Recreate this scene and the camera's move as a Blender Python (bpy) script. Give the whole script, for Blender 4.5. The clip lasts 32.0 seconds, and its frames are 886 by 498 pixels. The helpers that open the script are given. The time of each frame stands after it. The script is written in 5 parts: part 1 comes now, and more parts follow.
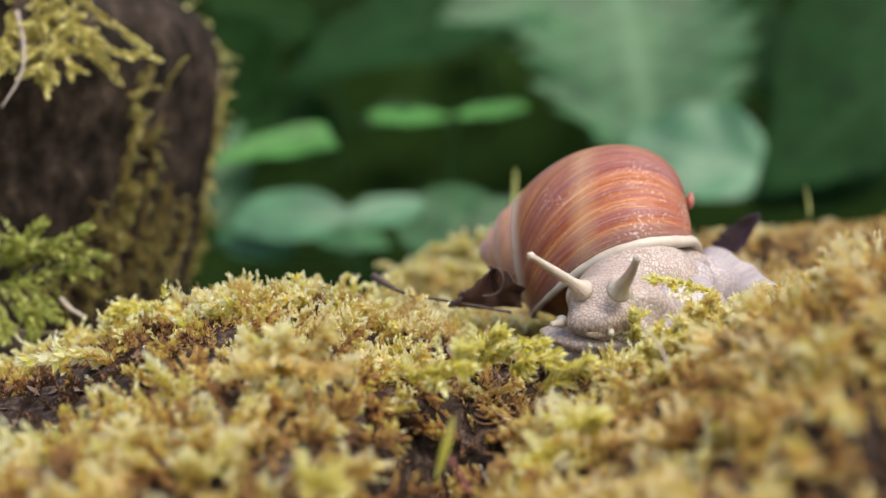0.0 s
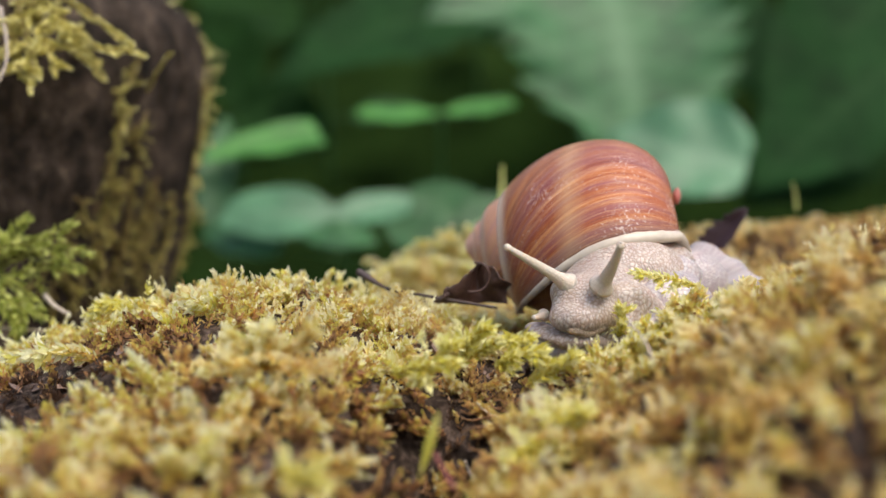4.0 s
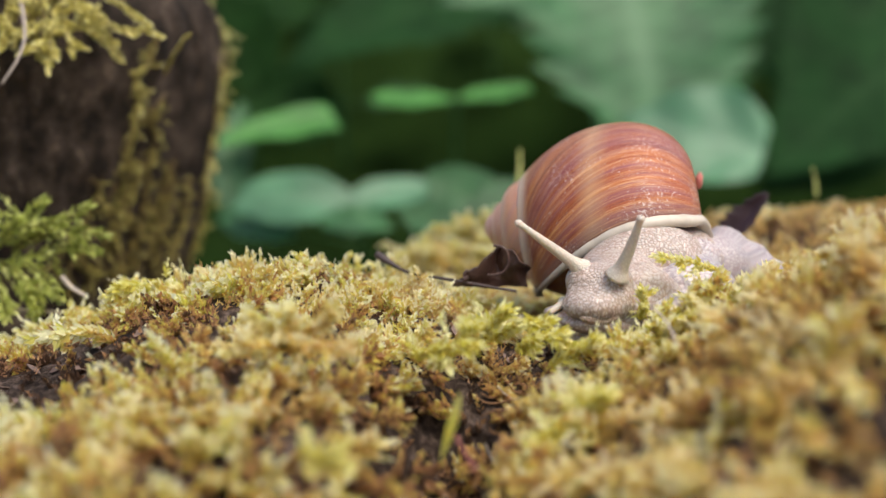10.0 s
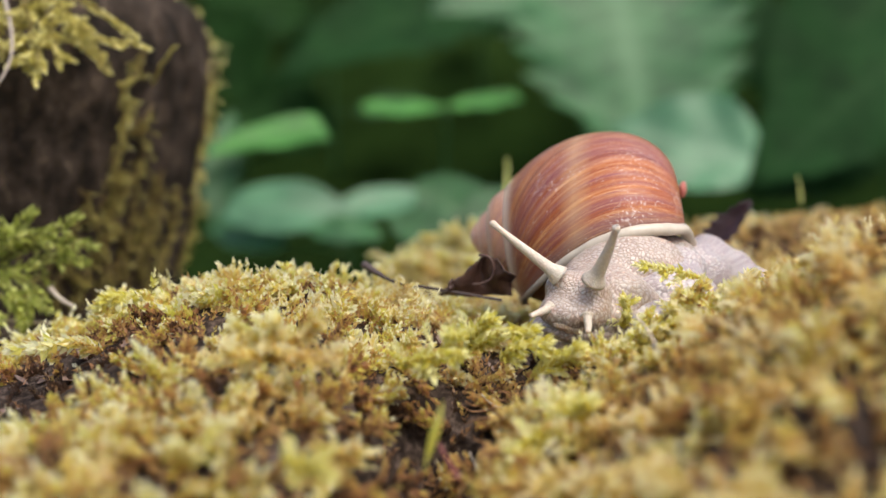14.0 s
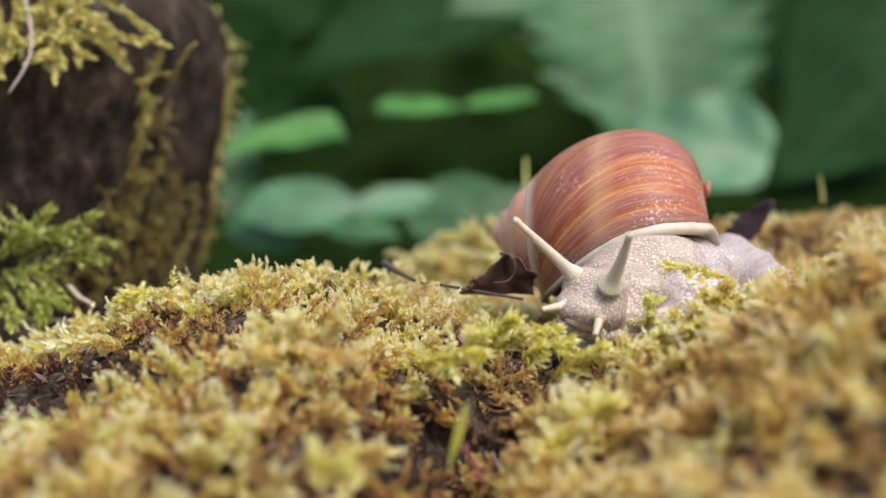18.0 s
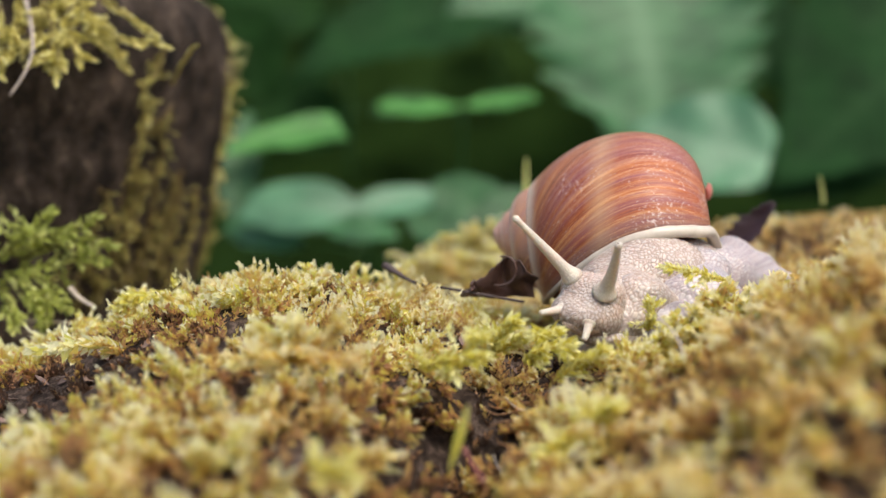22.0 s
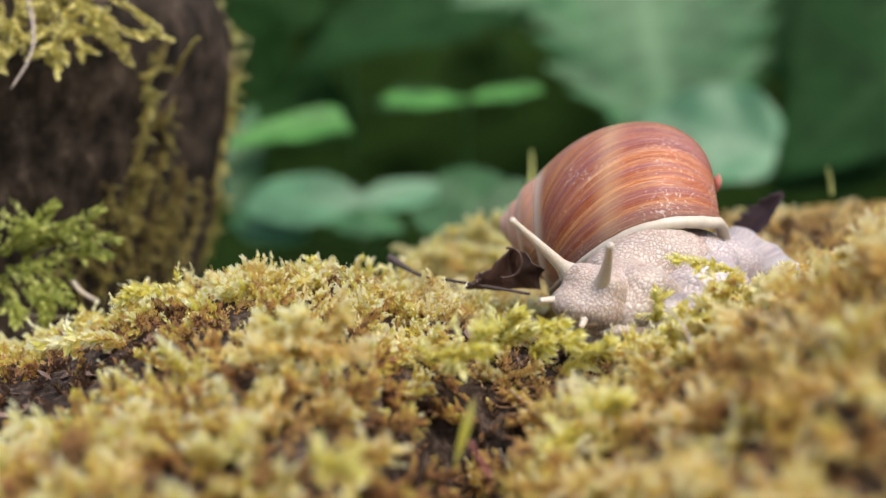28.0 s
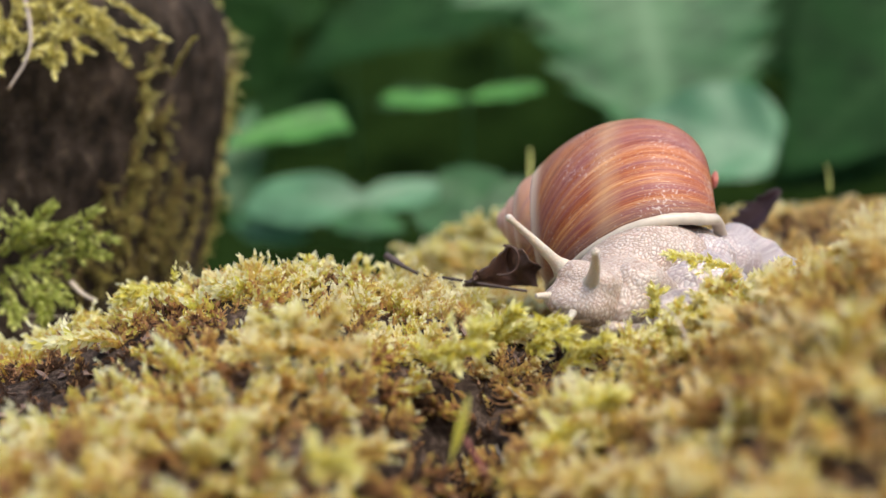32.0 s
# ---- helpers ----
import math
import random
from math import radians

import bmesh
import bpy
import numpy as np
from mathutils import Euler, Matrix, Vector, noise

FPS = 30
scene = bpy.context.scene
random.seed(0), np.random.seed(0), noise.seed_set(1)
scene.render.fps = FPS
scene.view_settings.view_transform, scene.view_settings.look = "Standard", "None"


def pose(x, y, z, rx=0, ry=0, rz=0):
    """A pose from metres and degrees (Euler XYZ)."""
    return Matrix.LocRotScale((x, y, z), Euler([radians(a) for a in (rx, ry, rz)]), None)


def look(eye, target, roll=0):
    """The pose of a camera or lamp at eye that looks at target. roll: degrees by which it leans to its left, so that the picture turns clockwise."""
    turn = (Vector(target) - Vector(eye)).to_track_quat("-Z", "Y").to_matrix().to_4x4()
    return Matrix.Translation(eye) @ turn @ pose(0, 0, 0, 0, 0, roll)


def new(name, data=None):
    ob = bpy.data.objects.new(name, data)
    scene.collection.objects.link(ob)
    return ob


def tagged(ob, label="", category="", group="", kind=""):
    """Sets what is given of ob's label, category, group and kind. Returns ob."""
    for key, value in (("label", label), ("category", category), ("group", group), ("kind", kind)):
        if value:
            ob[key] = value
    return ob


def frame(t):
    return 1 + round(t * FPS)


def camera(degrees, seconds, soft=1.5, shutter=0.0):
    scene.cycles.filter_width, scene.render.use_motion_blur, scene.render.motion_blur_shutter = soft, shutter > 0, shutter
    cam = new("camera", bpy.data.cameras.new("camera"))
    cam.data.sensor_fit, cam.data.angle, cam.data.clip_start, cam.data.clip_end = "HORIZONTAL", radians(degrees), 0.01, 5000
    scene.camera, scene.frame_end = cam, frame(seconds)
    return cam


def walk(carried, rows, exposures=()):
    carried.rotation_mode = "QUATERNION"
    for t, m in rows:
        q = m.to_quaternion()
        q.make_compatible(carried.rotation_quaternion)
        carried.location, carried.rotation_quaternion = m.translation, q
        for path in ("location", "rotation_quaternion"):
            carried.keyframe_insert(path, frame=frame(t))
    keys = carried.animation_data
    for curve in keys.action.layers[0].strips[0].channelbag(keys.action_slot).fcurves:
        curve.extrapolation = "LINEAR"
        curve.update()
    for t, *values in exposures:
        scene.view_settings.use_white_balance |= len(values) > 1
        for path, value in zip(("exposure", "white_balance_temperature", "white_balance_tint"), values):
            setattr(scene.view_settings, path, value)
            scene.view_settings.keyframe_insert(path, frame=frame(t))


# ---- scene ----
# ---- camera and its way: hand-held close-up of a snail, about 30 cm off ----
cam = camera(38.3, 32.0, soft=1.38)
cam.data.dof.use_dof = True
cam.data.dof.focus_distance = 0.264
cam.data.dof.aperture_fstop = 8.6
cam.data.dof.aperture_blades = 0
ROWS = [
    (0, 0.00000, 0.00000, 0.06000, 84.000, -0.000, 0.000),
    (0.5, 0.00009, 0.00010, 0.06041, 83.991, -0.007, -0.093),
    (1, 0.00093, -0.00007, 0.06019, 84.156, 0.129, -0.246),
    (1.5, -0.00000, 0.00035, 0.06053, 84.017, 0.008, -0.189),
    (2, -0.00140, 0.00093, 0.05987, 84.039, -0.044, 0.128),
    (2.5, -0.00077, 0.00148, 0.06009, 83.989, -0.096, 0.047),
    (3, 0.00057, 0.00101, 0.06022, 83.999, 0.146, -0.246),
    (3.5, 0.00105, 0.00098, 0.05979, 83.957, 0.157, -0.397),
    (5.5, 0.00073, 0.00232, 0.05883, 83.701, 0.054, -0.502),
    (6, -0.00055, 0.00284, 0.05817, 83.628, -0.031, -0.160),
    (6.5, -0.00031, 0.00339, 0.05777, 83.498, -0.034, -0.187),
    (7, -0.00018, 0.00279, 0.05825, 83.427, -0.059, -0.138),
    (7.5, 0.00003, 0.00268, 0.05842, 83.447, -0.064, -0.212),
    (8, -0.00078, 0.00209, 0.05811, 83.463, -0.075, -0.120),
    (8.5, -0.00106, 0.00245, 0.05853, 83.391, -0.173, 0.054),
    (9, -0.00075, 0.00287, 0.05821, 83.400, -0.054, 0.035),
    (9.5, -0.00076, 0.00317, 0.05863, 83.318, -0.187, 0.069),
    (10, -0.00063, 0.00285, 0.05829, 83.314, -0.095, 0.104),
    (10.5, -0.00032, 0.00225, 0.05864, 83.339, -0.155, 0.089),
    (11, -0.00019, 0.00216, 0.05799, 83.280, -0.088, -0.004),
    (11.5, 0.00016, 0.00271, 0.05843, 83.225, -0.093, -0.065),
    (12, -0.00004, 0.00308, 0.05822, 83.280, -0.011, -0.021),
    (12.5, 0.00049, 0.00221, 0.05940, 83.471, -0.015, -0.141),
    (13, 0.00148, 0.00059, 0.05960, 83.659, 0.186, -0.378),
    (13.5, 0.00161, 0.00085, 0.05928, 83.613, 0.193, -0.475),
    (14, 0.00107, 0.00080, 0.05886, 83.671, 0.146, -0.245),
    (14.5, 0.00037, 0.00164, 0.05842, 83.579, 0.069, -0.144),
    (16.5, 0.00037, 0.00275, 0.05845, 83.534, 0.002, -0.041),
    (17, -0.00067, 0.00197, 0.05855, 83.621, -0.024, 0.229),
    (17.5, -0.00053, 0.00189, 0.05821, 83.705, 0.084, 0.305),
    (18, -0.00085, 0.00291, 0.05835, 83.658, 0.028, 0.334),
    (18.5, -0.00056, 0.00287, 0.05844, 83.769, -0.044, 0.290),
    (19, -0.00019, 0.00303, 0.05842, 83.717, 0.056, 0.300),
    (19.5, -0.00053, 0.00299, 0.05844, 83.650, 0.015, 0.298),
    (20, -0.00035, 0.00249, 0.05851, 83.650, 0.087, 0.295),
    (20.5, -0.00051, 0.00308, 0.05805, 83.570, 0.136, 0.232),
    (21, -0.00091, 0.00307, 0.05830, 83.586, 0.150, 0.366),
    (21.5, -0.00097, 0.00268, 0.05895, 83.629, 0.000, 0.390),
    (22, -0.00087, 0.00261, 0.05911, 83.629, 0.041, 0.362),
    (22.5, 0.00012, 0.00290, 0.05881, 83.690, 0.223, 0.239),
    (23, -0.00029, 0.00358, 0.05842, 83.600, 0.159, 0.239),
    (23.5, -0.00049, 0.00311, 0.05839, 83.663, 0.141, 0.385),
    (24, -0.00065, 0.00347, 0.05810, 83.572, 0.106, 0.394),
    (24.5, -0.00059, 0.00416, 0.05834, 83.461, 0.090, 0.345),
    (25, -0.00099, 0.00358, 0.05877, 83.607, -0.004, 0.339),
    (25.5, -0.00007, 0.00417, 0.05833, 83.550, 0.195, 0.325),
    (27.5, -0.00015, 0.00413, 0.05838, 83.425, 0.291, 0.448),
    (28, -0.00072, 0.00519, 0.05828, 83.377, 0.321, 0.592),
    (28.5, -0.00011, 0.00450, 0.05834, 83.514, 0.392, 0.542),
    (29, 0.00028, 0.00438, 0.05803, 83.359, 0.448, 0.539),
    (29.5, 0.00010, 0.00446, 0.05795, 83.237, 0.464, 0.506),
    (30, -0.00026, 0.00401, 0.05789, 83.402, 0.467, 0.710),
    (30.5, 0.00023, 0.00453, 0.05807, 83.314, 0.547, 0.656),
    (31, 0.00035, 0.00508, 0.05806, 83.417, 0.497, 0.709),
    (31.5, 0.00057, 0.00521, 0.05812, 83.287, 0.555, 0.561),
    (32, 0.00059, 0.00496, 0.05786, 83.367, 0.646, 0.683),
]
walk(cam, [(t, pose(x, y, z, rx, ry, rz)) for t, x, y, z, rx, ry, rz in ROWS], [(0.0, 0.93), (32.0, 1.00)])

# ---- light: soft overcast daylight under open woodland ----
sky = bpy.data.worlds.new("sky")
scene.world = sky
sky.use_nodes = True
SUN_EL, SUN_AZ = radians(62), radians(140)     # high, behind the camera and to the right
wn = sky.node_tree.nodes
tex = wn.new("ShaderNodeTexSky")
tex.sky_type = "NISHITA"
tex.sun_disc = False
tex.sun_elevation, tex.sun_rotation = SUN_EL, SUN_AZ
tex.dust_density, tex.air_density = 4.0, 1.0
wn["Background"].inputs["Strength"].default_value = 0.11
sky.node_tree.links.new(tex.outputs[0], wn["Background"].inputs["Color"])
sun = new("sun", bpy.data.lights.new("sun", "SUN"))
sun.data.energy, sun.data.angle, sun.data.color = 1.5, radians(45), (1.0, 0.94, 0.84)
sun_way = Vector((math.sin(SUN_AZ) * math.cos(SUN_EL), math.cos(SUN_AZ) * math.cos(SUN_EL), math.sin(SUN_EL)))
sun.matrix_world = look(sun_way * 3, (0, 0, 0))


# ---- materials ----
def links(mat):
    mat.use_nodes = True
    nt = mat.node_tree
    return nt, nt.nodes, nt.links.new, nt.nodes["Principled BSDF"]


def ramp(nodes, stops):
    r = nodes.new("ShaderNodeValToRGB")
    e = r.color_ramp.elements
    while len(e) < len(stops):
        e.new(0.5)
    for s, (p, c) in zip(e, stops):
        s.position, s.color = p, (*c, 1)
    return r


def noise_node(nodes, link, vec, scale, detail=4, rough=0.6):
    n = nodes.new("ShaderNodeTexNoise")
    n.inputs["Scale"].default_value, n.inputs["Detail"].default_value, n.inputs["Roughness"].default_value = scale, detail, rough
    if vec is not None:
        link(vec, n.inputs["Vector"])
    return n


def mixer(nodes, link, fac, a, b, mode="MIX"):
    m = nodes.new("ShaderNodeMix")
    m.data_type, m.blend_type = "RGBA", mode
    for sock, v in ((m.inputs[0], fac), (m.inputs[6], a), (m.inputs[7], b)):
        if hasattr(v, "links"):
            link(v, sock)
        elif isinstance(v, tuple):
            sock.default_value = (*v, 1)
        else:
            sock.default_value = v
    return m.outputs[2]


def maths(nodes, link, op, a, b=0.0):
    m = nodes.new("ShaderNodeMath")
    m.operation = op
    for sock, v in zip(m.inputs, (a, b)):
        if hasattr(v, "links"):
            link(v, sock)
        else:
            sock.default_value = v
    return m.outputs[0]


def bump(nodes, link, b, height, strength, distance):
    n = nodes.new("ShaderNodeBump")
    n.inputs["Strength"].default_value, n.inputs["Distance"].default_value = strength, distance
    link(height, n.inputs["Height"])
    link(n.outputs[0], b.inputs["Normal"])
    return n


def place(nodes):
    return nodes.new("ShaderNodeTexCoord").outputs["Object"]


def earthy(name, stops, scale, rough=0.85, relief=0.0008, gloss=0.15, tall=1.0):
    """Grainy matt stuff: soil, bark, dead wood."""
    mat = bpy.data.materials.new(name)
    nt, n, link, b = links(mat)
    grain = n.new("ShaderNodeMapping")
    grain.inputs["Scale"].default_value = (1, 1, 1 / tall)
    link(place(n), grain.inputs["Vector"])
    v = grain.outputs[0]
    big, fine = noise_node(n, link, v, scale, 5), noise_node(n, link, v, scale * 9, 6, 0.7)
    f = maths(n, link, "ADD", maths(n, link, "MULTIPLY", big.outputs[0], 0.6), maths(n, link, "MULTIPLY", fine.outputs[0], 0.4))
    r = ramp(n, stops)
    link(f, r.inputs[0])
    link(r.outputs[0], b.inputs["Base Color"])
    b.inputs["Roughness"].default_value, b.inputs["Specular IOR Level"].default_value = rough, gloss
    bump(n, link, b, f, 0.8, relief)
    return mat


def leafy(name, pale, young, mid, dry, old, through_light=0.35, patch=45.0, rough=0.45, spread=0.5, tan=0.0):
    """Small living leaves: colour by age along the shoot, by patch and leaf by leaf, some light passing through."""
    mat = bpy.data.materials.new(name)
    nt, n, link, b = links(mat)
    age = n.new("ShaderNodeAttribute")
    age.attribute_name = "age"
    isle = n.new("ShaderNodeNewGeometry").outputs["Random Per Island"]
    blot = noise_node(n, link, place(n), patch, 5, 0.65)
    a = maths(n, link, "ADD", age.outputs["Fac"], maths(n, link, "MULTIPLY", maths(n, link, "SUBTRACT", blot.outputs[0], 0.5), spread))
    a = maths(n, link, "ADD", a, maths(n, link, "MULTIPLY", maths(n, link, "SUBTRACT", isle, 0.5), 0.5))
    # The near-black last stops of both ramps paint the shade in hollows.
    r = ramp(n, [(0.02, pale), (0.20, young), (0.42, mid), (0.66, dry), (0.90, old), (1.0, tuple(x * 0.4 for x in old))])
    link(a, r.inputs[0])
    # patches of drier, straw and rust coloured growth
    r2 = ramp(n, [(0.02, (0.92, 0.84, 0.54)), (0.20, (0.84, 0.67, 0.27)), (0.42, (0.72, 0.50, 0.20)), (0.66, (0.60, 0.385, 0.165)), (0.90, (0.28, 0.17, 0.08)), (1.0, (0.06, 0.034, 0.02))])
    link(a, r2.inputs[0])
    where = ramp(n, [(0.42, (0, 0, 0)), (0.62, (1, 1, 1))])
    dry_side = n.new("ShaderNodeSeparateXYZ")
    link(place(n), dry_side.inputs[0])
    lean_right = maths(n, link, "MULTIPLY", dry_side.outputs[0], 1.3)
    link(maths(n, link, "ADD", noise_node(n, link, place(n), 62, 4).outputs[0], lean_right), where.inputs[0])
    hue = mixer(n, link, maths(n, link, "MULTIPLY", where.outputs[0], tan), r.outputs[0], r2.outputs[0])
    link(hue, b.inputs["Base Color"])
    b.inputs["Roughness"].default_value = rough
    tr = n.new("ShaderNodeBsdfTranslucent")
    link(hue, tr.inputs["Color"])
    mix = n.new("ShaderNodeMixShader")
    mix.inputs[0].default_value = through_light
    link(b.outputs[0], mix.inputs[1])
    link(tr.outputs[0], mix.inputs[2])
    link(mix.outputs[0], n["Material Output"].inputs["Surface"])
    return mat


def blade_material(name, base, vein, rough=0.42, gloss=0.5):
    """A broad herb leaf: mottled green, paler veins, a dull sheen."""
    mat = bpy.data.materials.new(name)
    nt, n, link, b = links(mat)
    v = place(n)
    blot, fine = noise_node(n, link, v, 34, 4), noise_node(n, link, v, 260, 3)
    uv = n.new("ShaderNodeAttribute")
    uv.attribute_name = "rib"
    spread = ramp(n, [(0.32, (0, 0, 0)), (0.68, (1, 1, 1))])
    link(blot.outputs[0], spread.inputs[0])
    c = mixer(n, link, spread.outputs[0], tuple(x * 0.62 for x in base), tuple(min(1, x * 1.4) for x in base))
    c = mixer(n, link, maths(n, link, "MULTIPLY", uv.outputs["Fac"], 0.7), c, vein)
    link(c, b.inputs["Base Color"])
    b.inputs["Roughness"].default_value, b.inputs["Specular IOR Level"].default_value = rough, gloss
    bump(n, link, b, maths(n, link, "ADD", fine.outputs[0], uv.outputs["Fac"]), 0.4, 0.0006)
    tr = n.new("ShaderNodeBsdfTranslucent")
    link(c, tr.inputs["Color"])
    mix = n.new("ShaderNodeMixShader")
    mix.inputs[0].default_value = 0.3
    link(b.outputs[0], mix.inputs[1])
    link(tr.outputs[0], mix.inputs[2])
    link(mix.outputs[0], n["Material Output"].inputs["Surface"])
    return mat


def shell_material():
    """Growth streaks parallel to the lip, two pale spiral bands, scuffs, a worn gloss."""
    mat = bpy.data.materials.new("snail_shell")
    nt, n, link, b = links(mat)
    g, w = n.new("ShaderNodeAttribute"), n.new("ShaderNodeAttribute")
    g.attribute_name, w.attribute_name = "growth", "across"
    comb = n.new("ShaderNodeCombineXYZ")
    link(g.outputs["Fac"], comb.inputs[0])
    link(maths(n, link, "MULTIPLY", w.outputs["Fac"], 0.11), comb.inputs[1])
    v = comb.outputs[0]
    streak, lines, broad = noise_node(n, link, v, 16, 5, 0.7), noise_node(n, link, v, 105, 4, 0.75), noise_node(n, link, v, 3.5, 3)
    f = maths(n, link, "ADD", maths(n, link, "MULTIPLY", streak.outputs[0], 0.48), maths(n, link, "MULTIPLY", lines.outputs[0], 0.52))
    f = maths(n, link, "ADD", f, maths(n, link, "MULTIPLY", maths(n, link, "SUBTRACT", broad.outputs[0], 0.5), 0.35))
    hair = noise_node(n, link, v, 300, 3, 0.7)
    f = maths(n, link, "ADD", f, maths(n, link, "MULTIPLY", maths(n, link, "SUBTRACT", hair.outputs[0], 0.5), 0.22))
    r = ramp(n, [(0.38, (0.055, 0.012, 0.012)), (0.44, (0.185, 0.038, 0.014)), (0.495, (0.345, 0.088, 0.020)), (0.55, (0.48, 0.170, 0.048)), (0.615, (0.82, 0.53, 0.27))])
    link(f, r.inputs[0])
    zone = ramp(n, [(0.0, (0.52, 0.29, 0.11)), (0.36, (0.44, 0.17, 0.035)), (0.54, (0.19, 0.05, 0.06)), (0.68, (0.22, 0.05, 0.04)), (0.80, (0.44, 0.105, 0.014)), (0.97, (0.34, 0.075, 0.014))])
    wob = maths(n, link, "MULTIPLY", maths(n, link, "SUBTRACT", broad.outputs[0], 0.5), 0.5)
    link(maths(n, link, "ADD", wob, maths(n, link, "MULTIPLY", maths(n, link, "ADD", g.outputs["Fac"], 2.2), 0.4545)), zone.inputs[0])
    tinted = mixer(n, link, 0.40, r.outputs[0], zone.outputs[0])
    stain = ramp(n, [(0.46, (0, 0, 0)), (0.60, (1, 1, 1))])
    link(noise_node(n, link, v, 9, 5, 0.65).outputs[0], stain.inputs[0])
    mauve = mixer(n, link, maths(n, link, "MULTIPLY", stain.outputs[0], 0.6), tinted, (0.22, 0.078, 0.105))
    band = ramp(n, [(0.0, (0, 0, 0)), (0.262, (0, 0, 0)), (0.288, (1, 1, 1)), (0.314, (0, 0, 0)), (0.8, (0, 0, 0))])
    link(w.outputs["Fac"], band.inputs[0])
    patchy = maths(n, link, "MULTIPLY", band.outputs[0], noise_node(n, link, v, 14, 3).outputs[0])
    c = mixer(n, link, maths(n, link, "MULTIPLY", patchy, 0.75), mauve, (0.62, 0.43, 0.24))
    seam_w = n.new("ShaderNodeAttribute")
    seam_w.attribute_name = "seam"
    c = mixer(n, link, maths(n, link, "MULTIPLY", seam_w.outputs["Fac"], 0.85), c, (0.80, 0.65, 0.54))
    tip_w = n.new("ShaderNodeAttribute")
    tip_w.attribute_name = "worn"
    c = mixer(n, link, tip_w.outputs["Fac"], c, (0.74, 0.47, 0.40))
    rim_w = n.new("ShaderNodeAttribute")
    rim_w.attribute_name = "rim"
    c = mixer(n, link, maths(n, link, "MULTIPLY", rim_w.outputs["Fac"], maths(n, link, "ADD", lines.outputs[0], 0.2)), c, (0.20, 0.13, 0.115))
    thin = ramp(n, [(0.57, (0, 0, 0)), (0.61, (1, 1, 1))])
    link(noise_node(n, link, v, 60, 5, 0.75).outputs[0], thin.inputs[0])
    c = mixer(n, link, maths(n, link, "MULTIPLY", thin.outputs[0], 0.42), c, (0.80, 0.46, 0.22))
    dark = ramp(n, [(0.58, (0, 0, 0)), (0.68, (1, 1, 1))])
    link(noise_node(n, link, v, 31, 5, 0.75).outputs[0], dark.inputs[0])
    c = mixer(n, link, maths(n, link, "MULTIPLY", dark.outputs[0], 0.45), c, (0.16, 0.045, 0.05))
    o = place(n)
    scuff = noise_node(n, link, o, 1500, 3, 0.75)
    where = noise_node(n, link, o, 70, 2)
    sc = ramp(n, [(0.0, (0, 0, 0)), (0.615, (0, 0, 0)), (0.645, (1, 1, 1)), (1.0, (1, 1, 1))])
    link(maths(n, link, "ADD", maths(n, link, "MULTIPLY", scuff.outputs[0], 0.7), maths(n, link, "MULTIPLY", where.outputs[0], 0.35)), sc.inputs[0])
    c = mixer(n, link, maths(n, link, "MULTIPLY", sc.outputs[0], 0.5), c, (0.84, 0.77, 0.70))
    link(c, b.inputs["Base Color"])
    b.inputs["Roughness"].default_value, b.inputs["Specular IOR Level"].default_value = 0.3, 0.3
    b.inputs["Coat Weight"].default_value, b.inputs["Coat Roughness"].default_value = 0.15, 0.12
    b.inputs["Subsurface Weight"].default_value, b.inputs["Subsurface Radius"].default_value, b.inputs["Subsurface Scale"].default_value = 0.08, (1.0, 0.4, 0.2), 0.002
    bump(n, link, b, maths(n, link, "ADD", lines.outputs[0], maths(n, link, "MULTIPLY", streak.outputs[0], 0.6)), 0.45, 0.0004)
    return mat


def flesh_material(name, base, groove, cells, relief=0.0006, rough=0.38):
    """Moist snail skin: rounded warts in a net of grooves."""
    mat = bpy.data.materials.new(name)
    nt, n, link, b = links(mat)
    stretch = n.new("ShaderNodeVectorMath")
    stretch.operation = "MULTIPLY"
    link(place(n), stretch.inputs[0])
    stretch.inputs[1].default_value = (1.3, 1.0, 0.75)
    v = stretch.outputs[0]
    warp = noise_node(n, link, v, cells * 0.35, 2)
    add = n.new("ShaderNodeVectorMath")
    add.operation = "MULTIPLY_ADD"
    link(warp.outputs["Color"], add.inputs[0])
    add.inputs[1].default_value = (1.1 / cells,) * 3
    link(v, add.inputs[2])
    vor = n.new("ShaderNodeTexVoronoi")
    vor.feature = "DISTANCE_TO_EDGE"
    vor.inputs["Scale"].default_value = cells
    link(add.outputs[0], vor.inputs["Vector"])
    r = ramp(n, [(0.0, (0, 0, 0)), (0.12, (0.35, 0.35, 0.35)), (0.28, (0.8, 0.8, 0.8)), (0.5, (1, 1, 1)), (1.0, (1, 1, 1))])
    link(vor.outputs["Distance"], r.inputs[0])
    tone = noise_node(n, link, v, 90, 3)
    c = mixer(n, link, r.outputs[0], groove, base)
    c = mixer(n, link, maths(n, link, "MULTIPLY", tone.outputs[0], 0.35), c, tuple(x * 0.8 for x in base))
    link(c, b.inputs["Base Color"])
    b.inputs["Roughness"].default_value = rough
    b.inputs["Subsurface Weight"].default_value, b.inputs["Subsurface Radius"].default_value, b.inputs["Subsurface Scale"].default_value = 0.3, (1.0, 0.6, 0.4), 0.0025
    bump(n, link, b, r.outputs[0], 0.7, relief)
    return mat


